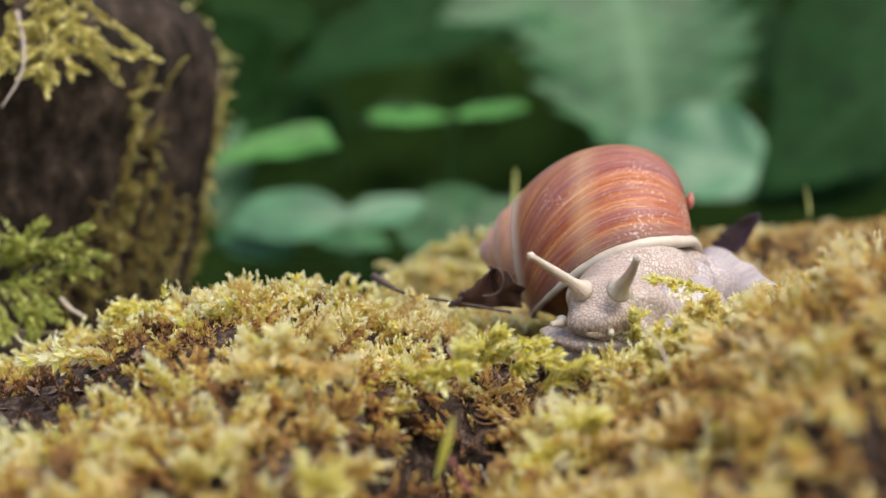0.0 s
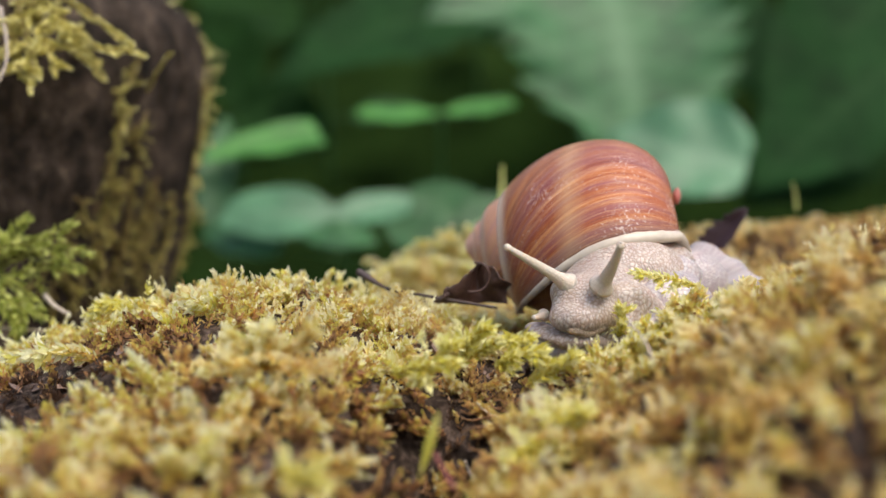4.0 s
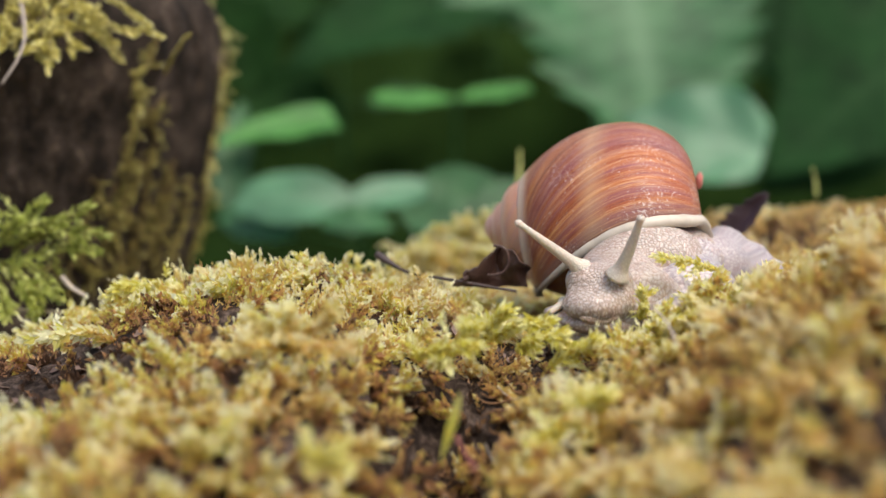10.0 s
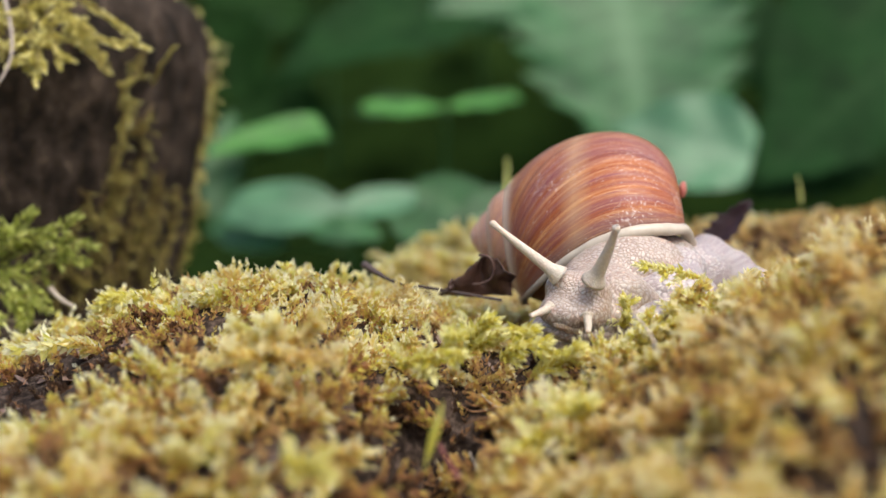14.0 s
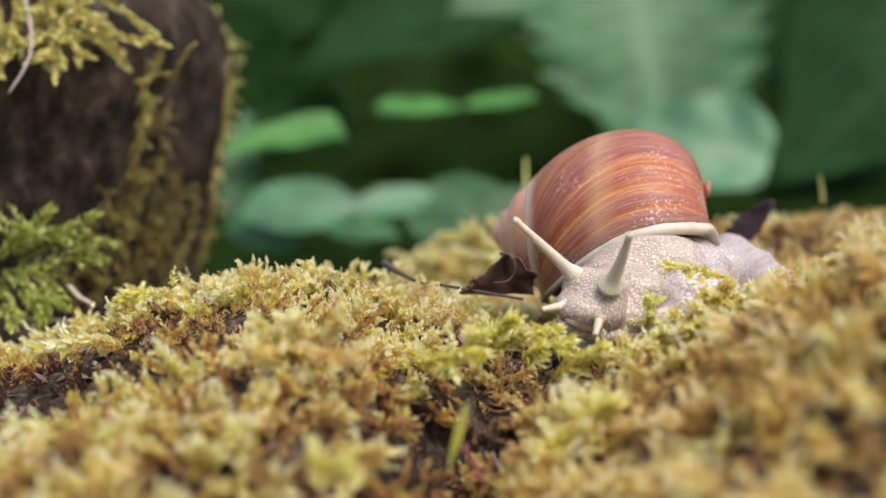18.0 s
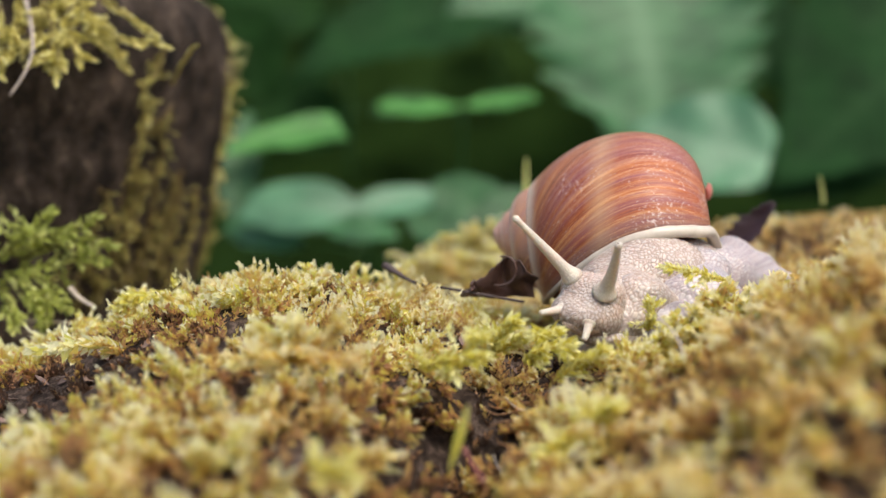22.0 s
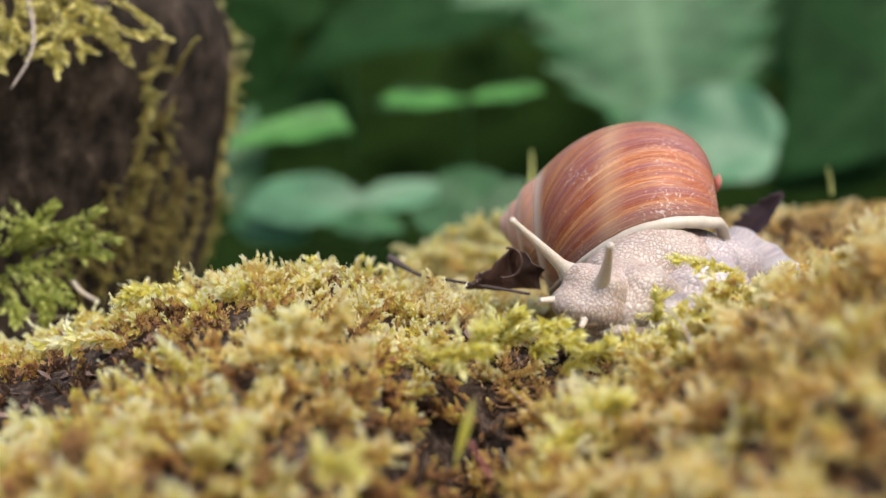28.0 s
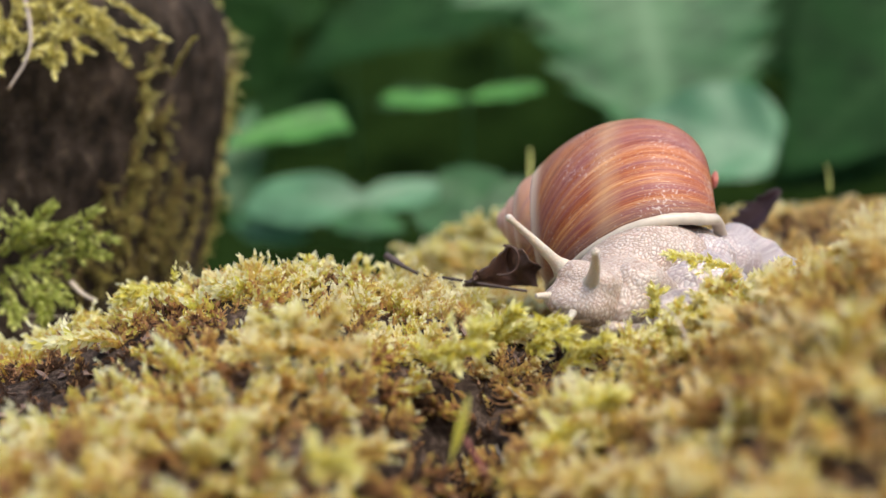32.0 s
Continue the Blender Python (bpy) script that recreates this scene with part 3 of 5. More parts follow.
def sprig_mesh(name, spine, twigs, reach, mat, rng, leaf=0.0018, count=26, old=0.0, narrow=0.34, spread=0.8):
    """One branched moss shoot: leaves along a bent main stem and side shoots to both sides."""
    p = curve_through(spine, 24)
    seg = p[1:] - p[:-1]
    ln = np.linalg.norm(seg, axis=1)
    base, way, length = p[:-1:3], seg[::3] / ln[::3, None], np.full(len(seg[::3]), ln.mean() * 3.6)
    b2, w2, l2 = [], [], []
    for i in range(twigs):
        f = min(0.97, max(0.05, 0.1 + 0.85 * (i + rng.uniform(-0.6, 1.4)) / twigs))
        k = min(int(f * 23), 22)
        d = seg[k] / ln[k]
        s = np.cross(d, (0.1, -1.0, 0.15)) * (1 if rng.uniform() > 0.5 else -1)
        s = s / np.linalg.norm(s)
        w = d * 0.7 + s * 0.9 + rng.normal(0, 0.55, 3) - (0, 0.25, 0)
        b2.append(p[k]), w2.append(w / np.linalg.norm(w)), l2.append(reach * (1.1 - 0.65 * f) * rng.uniform(0.35, 1.35))
    if twigs:
        base, way, length = np.concatenate([base, b2]), np.concatenate([way, w2]), np.concatenate([length, l2])
    n = len(base)
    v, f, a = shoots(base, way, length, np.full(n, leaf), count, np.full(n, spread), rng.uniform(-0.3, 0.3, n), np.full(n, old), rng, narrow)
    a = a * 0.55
    tv, tf = tube(p, np.linspace(0.0005, 0.0002, len(p)), 6)
    tf = np.concatenate([tf[:, [0, 1, 2]], tf[:, [0, 2, 3]]])
    return mesh_of(name, np.concatenate([v, tv]), np.concatenate([f, tf + len(v)]), mat, [("age", np.concatenate([a, np.full(len(tv), 0.6)]))], smooth=False)


# ---- the stump ----
def stump_radius(a, z):
    r = 0.0752 - 0.016 * np.clip((0.072 - z) / 0.09, 0, 1) ** 1.2
    top = np.clip((z - 0.066) / 0.0425, 0, 1)
    return r * np.sqrt(np.clip(1 - top ** 3.4, 0.0, 1))


def build_stump():
    nz, na = 120, 220
    z, a = np.meshgrid(np.linspace(-0.03, 0.108, nz), np.linspace(0, 2 * np.pi, na, endpoint=False), indexing="ij")
    r = stump_radius(a, z)
    q = np.stack([np.cos(a), np.sin(a), z * 4], -1)
    r = r * (1 + 0.03 * swell_noise(q, 3.0, 1)) + np.where(z < 0.1, 1, 0) * (0.0012 * swell_noise(q * (8, 8, 1.5), 2.6, 3) + 0.0008 * swell_noise(q * (8, 8, 6), 7, 5))
    v = np.stack([-0.15 + r * np.cos(a), 0.42 + r * np.sin(a), z], -1).reshape(-1, 3)
    root = thing("stump", "weathered dark brown broken tree stump rising from the log", "stump", at=(-0.15, 0.42, 0))
    part("wood", mesh_of("wood", v - (-0.15, 0.42, 0), grid_faces(nz, na, True)[:, ::-1], BARK), root)


def sprig(label, group, spine, twigs, reach, mat, seed, **opt):
    rng = np.random.default_rng(seed)
    b = np.array(spine[0])
    me = sprig_mesh("moss_sprig", np.array(spine) - b, twigs, reach, mat, rng, **opt)
    return thing("moss_sprig", label, "moss", group, at=tuple(b), data=me)


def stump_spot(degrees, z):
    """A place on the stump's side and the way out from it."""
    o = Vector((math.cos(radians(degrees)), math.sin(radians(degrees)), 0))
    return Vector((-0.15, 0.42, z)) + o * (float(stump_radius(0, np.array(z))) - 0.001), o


def build_sprigs():
    """Moss shoots that stand out singly on the stump and on the log."""
    top = dict(leaf=0.0023, count=20, narrow=0.36, spread=0.7)
    # thick strands hanging over the stump's brow
    for k, line in enumerate((
            ((-0.1015, 0.3497, 0.0864), (-0.0918, 0.3389, 0.0797), (-0.0839, 0.3335, 0.0757), (-0.0755, 0.3314, 0.0753)), ((-0.0999, 0.3494, 0.0834), (-0.0949, 0.3416, 0.0769), (-0.0885, 0.3372, 0.0729)), ((-0.0983, 0.3551, 0.0899), (-0.0867, 0.3423, 0.0836), (-0.0795, 0.3368, 0.0784)),
            ((-0.1090, 0.3449, 0.0890), (-0.1036, 0.3340, 0.0809), (-0.1002, 0.3291, 0.0720), (-0.1006, 0.3276, 0.0677)), ((-0.1151, 0.3448, 0.0875), (-0.1124, 0.3339, 0.0794), (-0.1121, 0.3280, 0.0720)), ((-0.1045, 0.3502, 0.0910), (-0.0970, 0.3394, 0.0842), (-0.0927, 0.3339, 0.0794)),
            ((-0.1120, 0.3444, 0.0845), (-0.1058, 0.3334, 0.0751), (-0.1034, 0.3298, 0.0692)), ((-0.1060, 0.3448, 0.0875), (-0.0994, 0.3369, 0.0796), (-0.0963, 0.3329, 0.0707)), ((-0.1211, 0.3446, 0.0860), (-0.1161, 0.3334, 0.0751), (-0.1150, 0.3276, 0.0677)))):
        sprig("yellow-green moss strand hanging over the stump", "moss strands on the stump", line, 0 if k < 3 else 9, 0.007, MOSS_STUMP, 20 + k, **top)
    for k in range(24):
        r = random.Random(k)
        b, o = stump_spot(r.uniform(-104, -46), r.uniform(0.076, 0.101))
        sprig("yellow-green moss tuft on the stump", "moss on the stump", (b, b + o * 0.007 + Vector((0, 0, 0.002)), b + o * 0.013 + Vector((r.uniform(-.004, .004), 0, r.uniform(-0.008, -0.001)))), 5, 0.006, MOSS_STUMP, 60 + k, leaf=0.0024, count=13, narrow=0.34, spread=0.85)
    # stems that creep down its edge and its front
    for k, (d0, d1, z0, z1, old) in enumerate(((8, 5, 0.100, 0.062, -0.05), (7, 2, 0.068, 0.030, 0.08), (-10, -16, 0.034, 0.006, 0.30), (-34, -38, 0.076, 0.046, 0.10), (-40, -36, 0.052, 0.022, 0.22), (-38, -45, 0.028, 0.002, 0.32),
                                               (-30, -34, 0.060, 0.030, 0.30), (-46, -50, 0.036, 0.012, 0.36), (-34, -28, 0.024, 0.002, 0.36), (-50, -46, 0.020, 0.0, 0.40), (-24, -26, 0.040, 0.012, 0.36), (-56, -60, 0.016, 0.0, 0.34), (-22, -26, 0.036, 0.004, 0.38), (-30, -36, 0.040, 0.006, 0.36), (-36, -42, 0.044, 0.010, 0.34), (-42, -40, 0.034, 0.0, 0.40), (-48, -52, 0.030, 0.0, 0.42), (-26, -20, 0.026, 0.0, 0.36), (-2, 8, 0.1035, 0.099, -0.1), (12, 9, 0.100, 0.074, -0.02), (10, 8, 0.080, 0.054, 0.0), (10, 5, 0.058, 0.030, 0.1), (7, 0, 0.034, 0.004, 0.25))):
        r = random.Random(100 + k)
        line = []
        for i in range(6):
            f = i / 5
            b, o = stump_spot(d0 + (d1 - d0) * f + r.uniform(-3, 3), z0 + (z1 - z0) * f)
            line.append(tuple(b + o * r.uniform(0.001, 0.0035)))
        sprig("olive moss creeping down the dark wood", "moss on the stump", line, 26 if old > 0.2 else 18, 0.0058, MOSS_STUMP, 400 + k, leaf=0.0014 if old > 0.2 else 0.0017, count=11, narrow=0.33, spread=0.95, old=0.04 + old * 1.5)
    sprig("slender moss shoot standing off the stump", "moss on the stump", ((-0.0795, 0.3646, 0.0654), (-0.0764, 0.3610, 0.0700), (-0.0718, 0.3576, 0.0755)), 0, 0, MOSS_STUMP, 7, leaf=0.0014, count=20, spread=0.4)
    # feathery green shoots at its foot
    for k, line in enumerate((
            ((-0.1163, 0.3327, 0.0207), (-0.1073, 0.3284, 0.0278), (-0.1021, 0.3239, 0.0322)), ((-0.1134, 0.3326, 0.0192), (-0.1005, 0.3252, 0.0260), (-0.0904, 0.3208, 0.0314)), ((-0.1104, 0.3327, 0.0207), (-0.0976, 0.3251, 0.0252), (-0.0864, 0.3200, 0.0244)), ((-0.1074, 0.3324, 0.0178), (-0.0965, 0.3258, 0.0215), (-0.0886, 0.3206, 0.0207)),
            ((-0.1146, 0.3273, 0.0169), (-0.1075, 0.3191, 0.0151), (-0.1034, 0.3145, 0.0101)), ((-0.1117, 0.3274, 0.0184), (-0.1018, 0.3191, 0.0151), (-0.0963, 0.3145, 0.0101)), ((-0.1175, 0.3276, 0.0198), (-0.1114, 0.3231, 0.0247), (-0.1075, 0.3204, 0.0279)), ((-0.1175, 0.3270, 0.0140), (-0.1111, 0.3165, 0.0098), (-0.1083, 0.3120, 0.0055)),
            ((-0.1085, 0.3217, 0.0119), (-0.1012, 0.3165, 0.0098), (-0.1013, 0.3121, 0.0062)), ((-0.1148, 0.3330, 0.0237), (-0.1081, 0.3262, 0.0259), (-0.0961, 0.3204, 0.0279)))):
        sprig("feathery fresh green moss shoot at the stump's foot", "green moss shoots", line, 3, 0.0080, MOSS_GREEN, 700 + k, leaf=0.0038, count=6, narrow=0.27)
    # a tall tussock behind the shell's spire
    for k in range(16):
        r = random.Random(900 + k)
        x0, y0 = 0.006 + r.uniform(-0.020, 0.020), 0.425 + r.uniform(-0.02, 0.02)
        z0 = float(log_height(np.array(x0), np.array(y0)))
        line = ((x0, y0, z0), (x0 + r.uniform(-.004, .004), y0 - 0.002, z0 + 0.009), (x0 + r.uniform(-.009, .009), y0 - 0.005, z0 + r.uniform(0.009, 0.014)))
        sprig("tall yellow-green moss shoot behind the snail", "moss shoots on the log", line, 7, 0.006, MOSS, 950 + k, leaf=0.0024, count=14, narrow=0.3)
    # shoots standing in front of the snail's foot
    for k in range(16):
        r = random.Random(1200 + k)
        f = k / 15
        a = Vector((0.0410, 0.2424, 0.0127)).lerp(Vector((0.0645, 0.2591, 0.0189)), f) + Vector((r.uniform(-.003, .003), r.uniform(-.004, .004), -0.001))
        top_z = Vector((0.0415, 0.2430, 0.0187)).lerp(Vector((0.0657, 0.2599, 0.0260)), min(1, f * 1.15)).z + r.uniform(-0.004, 0.0015)
        line = (tuple(a), (a.x + r.uniform(-.003, .002), a.y, (a.z + top_z) / 2), (a.x + r.uniform(-.007, .004), a.y - 0.002, top_z))
        sprig("olive yellow moss shoot in front of the snail", "moss shoots on the log", line, 7, 0.0055, MOSS, 1250 + k, leaf=0.0022, count=14, narrow=0.3, old=r.uniform(-0.1, 0.3))
    for k in range(12):
        r = random.Random(1300 + k)
        a = Vector((0.0290, 0.2422, 0.0111)).lerp(Vector((0.0419, 0.2443, 0.0118)), k / 11) + Vector((r.uniform(-.002, .002), r.uniform(-.004, .003), -0.001))
        line = (tuple(a), (a.x + r.uniform(-.003, .003), a.y, a.z + 0.0012), (a.x + r.uniform(-.005, .005), a.y + r.uniform(-0.003, 0.003), a.z + r.uniform(0.0015, 0.0032)))
        sprig("olive yellow moss shoot in front of the snail", "moss shoots on the log", line, 6, 0.0045, MOSS, 1350 + k, leaf=0.0019, count=14, narrow=0.28, old=r.uniform(0.0, 0.4))
    # bright shoots on the log
    for k, line in enumerate((
            ((0.0564, 0.2596, 0.0235), (0.0491, 0.2549, 0.0261), (0.0419, 0.2530, 0.0276)), ((0.0085, 0.2483, 0.0116), (0.0133, 0.2447, 0.0154), (0.0192, 0.2428, 0.0164)), ((0.0063, 0.2482, 0.0105), (0.0086, 0.2447, 0.0154), (0.0105, 0.2439, 0.0180)),
            ((0.0133, 0.2441, 0.0102), (0.0158, 0.2414, 0.0129), (0.0216, 0.2396, 0.0146)), ((0.0191, 0.2408, 0.0075), (0.0232, 0.2392, 0.0112), (0.0273, 0.2375, 0.0137)), ((-0.0067, 0.2342, 0.0113), (-0.0004, 0.2284, 0.0139), (0.0045, 0.2265, 0.0148)), ((-0.0026, 0.2359, 0.0086), (0.0017, 0.2314, 0.0138), (0.0047, 0.2288, 0.0175)),
            ((-0.0284, 0.2225, 0.0146), (-0.0274, 0.2189, 0.0188), (-0.0272, 0.2173, 0.0226)), ((-0.0284, 0.2226, 0.0156), (-0.0309, 0.2190, 0.0198), (-0.0335, 0.2172, 0.0216)), ((-0.0284, 0.2226, 0.0156), (-0.0235, 0.2189, 0.0193), (-0.0199, 0.2172, 0.0216)),
            ((-0.0292, 0.2205, 0.0150), (-0.0323, 0.2147, 0.0171), (-0.0366, 0.2116, 0.0168)), ((-0.0282, 0.2205, 0.0150), (-0.0216, 0.2147, 0.0171), (-0.0166, 0.2116, 0.0168)), ((-0.0678, 0.2582, 0.0096), (-0.0713, 0.2544, 0.0121), (-0.0840, 0.2513, 0.0110)), ((0.0214, 0.2094, 0.0047), (0.0176, 0.2034, 0.0054), (0.0132, 0.1992, 0.0037)),
            ((0.0207, 0.2115, 0.0061), (0.0229, 0.2057, 0.0085), (0.0253, 0.2030, 0.0111)), ((0.0382, 0.2531, 0.0150), (0.0386, 0.2514, 0.0180), (0.0381, 0.2498, 0.0212)), ((-0.0210, 0.1757, 0.0095), (-0.0177, 0.1737, 0.0093), (-0.0143, 0.1716, 0.0091)), ((-0.0635, 0.2870, 0.0164), (-0.0692, 0.2840, 0.0169), (-0.0728, 0.2810, 0.0169)))):
        sprig("bright yellow-green moss shoot on the log", "moss shoots on the log", line, 5 if k in (0, 15) else 4, 0.0045 if k in (0, 15) else 0.0065, MOSS if 7 <= k <= 12 else MOSS_LIME, 800 + k, leaf=0.0020 if k in (0, 15) else 0.0029, count=12, narrow=0.27, old=-0.12)


# ---- herbs behind ----
def leaf_mesh(name, base, tip, width, up, mat, teeth=0, droop=0.12, fold=0.18, full=0.45, nu=28, nv=13, blunt=0.0, bite=0.16):
    """A broad leaf from base to tip, with a folded midrib, arching, teeth on its edge and side veins."""
    b, t, up = Vector(base), Vector(tip), Vector(up)
    along = t - b
    ln = along.length
    along.normalize()
    side = along.cross(up).normalized()
    up = side.cross(along).normalized()
    u, v = np.meshgrid(np.linspace(0, 1, nu), np.linspace(-1, 1, nv), indexing="ij")
    k = math.log(0.5) / math.log(full)
    half = width / 2 * np.sin(np.pi * np.clip(u * (1 - blunt), 0, 1) ** k) ** 0.8
    if blunt:
        half = half * np.sqrt(np.clip(1 - ((u - 0.95).clip(0) / 0.14) ** 2, 0, 1))
    if teeth:
        saw = (u * teeth) % 1.0
        half = half * (1 - bite * saw * (np.abs(v) ** 6))
    lift = -droop * ln * (u - 0.35) ** 2 + fold * half * np.abs(v) ** 1.2 + 0.03 * width * np.sin(u * 14 + 3 * np.abs(v)) * np.abs(v)
    pts = np.array(b)[None, None] + u[..., None] * ln * np.array(along) + (v * half)[..., None] * np.array(side) + lift[..., None] * np.array(up)
    veins = np.clip(1 - np.abs(v) * 14, 0, 1) + np.clip(1 - np.abs(((u * 8 - np.abs(v) * 1.6) % 1.0) - 0.5) * 6, 0, 1) * 0.8
    return mesh_of(name, pts.reshape(-1, 3), grid_faces(nu, nv), mat, [("rib", np.clip(veins, 0, 1))])


# The four dark greens have woodland shade painted into the leaf colour.
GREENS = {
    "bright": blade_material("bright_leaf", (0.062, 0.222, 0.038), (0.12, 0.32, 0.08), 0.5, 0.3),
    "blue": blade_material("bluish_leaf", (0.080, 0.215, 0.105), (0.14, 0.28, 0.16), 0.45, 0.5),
    "dusk": blade_material("leaf_painted_dusk", (0.012, 0.046, 0.011), (0.024, 0.068, 0.02), 0.7, 0.1),
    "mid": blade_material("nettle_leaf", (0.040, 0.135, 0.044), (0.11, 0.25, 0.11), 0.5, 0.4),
    "shade_deep": blade_material("leaf_painted_deep_shade", (0.011, 0.037, 0.007), (0.02, 0.055, 0.013), 0.8, 0.1),
    "dim": blade_material("leaf_painted_half_shade", (0.036, 0.105, 0.036), (0.07, 0.16, 0.06), 0.5, 0.35),
    "shade": blade_material("leaf_painted_shade", (0.022, 0.075, 0.020), (0.045, 0.12, 0.04), 0.55, 0.25),
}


def herb(label, foot, leaves, group="herbs behind the log", stem_r=0.0016):
    """A herb: a stem from the ground and leaves, each given by base, tip, width, up, green and options."""
    root = thing("herb", label, "plant", group, at=foot)
    off = Vector(foot)
    top = max((Vector(lf[0]) for lf in leaves), key=lambda p: p.z) - off
    v, f = tube(curve_through([(0, 0, 0), (top.x * 0.3, top.y * 0.3, top.z * 0.55), tuple(top)], 16), np.linspace(stem_r * 1.4, stem_r * 0.7, 16), 8)
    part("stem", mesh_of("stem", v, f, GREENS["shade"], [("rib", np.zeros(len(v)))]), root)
    for base, tip, width, up, green, *opt in leaves:
        b, t = Vector(base) - off, Vector(tip) - off
        stalk_from = Vector((top.x, top.y, min(top.z, b.z) - 0.01)) if (b - top).length > 0.004 else None
        me = leaf_mesh("leaf", b, t, width, up, GREENS[green], **(opt[0] if opt else {}))
        lf = part("leaf", me, root)
        if stalk_from is not None and stalk_from.z > 0.0:
            v, f = tube(curve_through([tuple(stalk_from), tuple((stalk_from + b) / 2 + Vector((0, 0, 0.005))), tuple(b)], 8), np.full(8, stem_r * 0.6), 6)
            part("stalk", mesh_of("stalk", v, f, GREENS["shade"], [("rib", np.zeros(len(v)))]), root)
    return root


def build_herbs():
    F = -0.14
    UPF = (0.0, -0.55, 0.83)
    herb("herb with an oblong bright green leaf", (-0.168, 0.696, F), [((-0.1161, 0.6369, 0.0368), (-0.0573, 0.6624, 0.0508), 0.0215, (0.05, -0.70, 0.72), "bright", dict(blunt=0.35, droop=0.1, full=0.5)),
        ((-0.1111, 0.6374, 0.0018), (-0.1060, 0.6686, 0.0596), 0.0200, (0.1, -0.85, 0.4), "dim", dict(droop=0.1))])
    herb("slender herb with a pair of opposite bright leaves", (0.005, 0.840, F), [
        ((0.0064, 0.8083, 0.0588), (-0.0453, 0.7965, 0.0555), 0.0204, (0, -0.5, 0.95), "bright", dict(blunt=0.2, droop=-0.15)),
        ((0.0064, 0.8083, 0.0588), (0.0528, 0.8216, 0.0640), 0.0192, (0, -0.5, 0.95), "bright", dict(blunt=0.2, droop=-0.1))])
    herb("low herb with broad bluish green leaves", (-0.060, 0.792, F), [
        ((-0.0427, 0.7176, -0.0007), (-0.1272, 0.7183, 0.0057), 0.0372, (0, -0.75, 0.66), "blue", dict(droop=0.25, full=0.5)),
        ((-0.0639, 0.7413, -0.0043), (0.0003, 0.7670, 0.0105), 0.0240, (0, -0.7, 0.7), "blue", dict(droop=0.2)),
        ((-0.0691, 0.6929, -0.0063), (-0.0285, 0.6806, -0.0082), 0.0216, (0.1, -0.6, 0.7), "mid", {}),
        ((-0.0842, 0.7158, -0.0181), (-0.1331, 0.7410, -0.0076), 0.0312, (0, -0.6, 0.7), "mid", {})])
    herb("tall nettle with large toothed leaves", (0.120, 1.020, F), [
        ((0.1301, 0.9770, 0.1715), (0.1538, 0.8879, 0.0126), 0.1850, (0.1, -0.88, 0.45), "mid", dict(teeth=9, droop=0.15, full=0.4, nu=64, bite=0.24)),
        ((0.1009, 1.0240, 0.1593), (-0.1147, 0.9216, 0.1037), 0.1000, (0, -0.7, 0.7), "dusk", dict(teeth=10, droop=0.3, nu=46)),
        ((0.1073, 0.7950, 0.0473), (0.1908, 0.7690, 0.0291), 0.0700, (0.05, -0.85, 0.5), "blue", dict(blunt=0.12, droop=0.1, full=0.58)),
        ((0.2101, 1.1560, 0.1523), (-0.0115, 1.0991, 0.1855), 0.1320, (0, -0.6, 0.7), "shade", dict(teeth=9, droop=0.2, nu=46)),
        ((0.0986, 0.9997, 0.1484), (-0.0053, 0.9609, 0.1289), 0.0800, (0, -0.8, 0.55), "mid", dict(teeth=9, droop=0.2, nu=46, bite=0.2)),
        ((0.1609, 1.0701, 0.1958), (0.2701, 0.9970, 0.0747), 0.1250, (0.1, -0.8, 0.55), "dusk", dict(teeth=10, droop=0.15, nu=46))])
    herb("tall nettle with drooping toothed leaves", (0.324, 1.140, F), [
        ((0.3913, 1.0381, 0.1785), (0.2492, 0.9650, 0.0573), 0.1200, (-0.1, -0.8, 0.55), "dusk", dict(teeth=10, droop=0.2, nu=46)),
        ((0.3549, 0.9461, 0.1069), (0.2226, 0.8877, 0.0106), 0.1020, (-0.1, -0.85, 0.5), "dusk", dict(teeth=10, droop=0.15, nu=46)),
        ((0.3470, 0.9632, 0.0404), (0.2264, 0.9344, -0.0044), 0.0720, (0, -0.7, 0.6), "shade_deep", dict(teeth=9)),
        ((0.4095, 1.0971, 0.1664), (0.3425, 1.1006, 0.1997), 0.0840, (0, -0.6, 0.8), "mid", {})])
    herb("herb close behind the log, leaves painted in half shade", (0.030, 0.640, F), [
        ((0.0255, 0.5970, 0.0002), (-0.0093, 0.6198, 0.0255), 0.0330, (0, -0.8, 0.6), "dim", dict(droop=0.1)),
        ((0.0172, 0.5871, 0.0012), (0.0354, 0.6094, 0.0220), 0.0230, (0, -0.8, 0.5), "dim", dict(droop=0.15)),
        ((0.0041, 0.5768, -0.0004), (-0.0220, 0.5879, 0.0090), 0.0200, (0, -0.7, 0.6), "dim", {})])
    herb("leafy herb with shade painted into its dark leaves", (-0.192, 0.900, F), [
        ((-0.1012, 1.0324, 0.1246), (-0.1979, 1.0014, 0.1743), 0.0840, (0, -0.7, 0.6), "shade_deep", dict(droop=0.1)),
        ((-0.1503, 0.8518, 0.1280), (-0.1205, 0.8448, 0.0614), 0.0600, (0, -0.85, 0.4), "shade_deep", dict(teeth=8)),
        ((-0.0782, 0.9628, 0.0362), (-0.1586, 0.9905, 0.0703), 0.0600, (0, -0.85, 0.4), "shade_deep", {})])
    rng = random.Random(3)
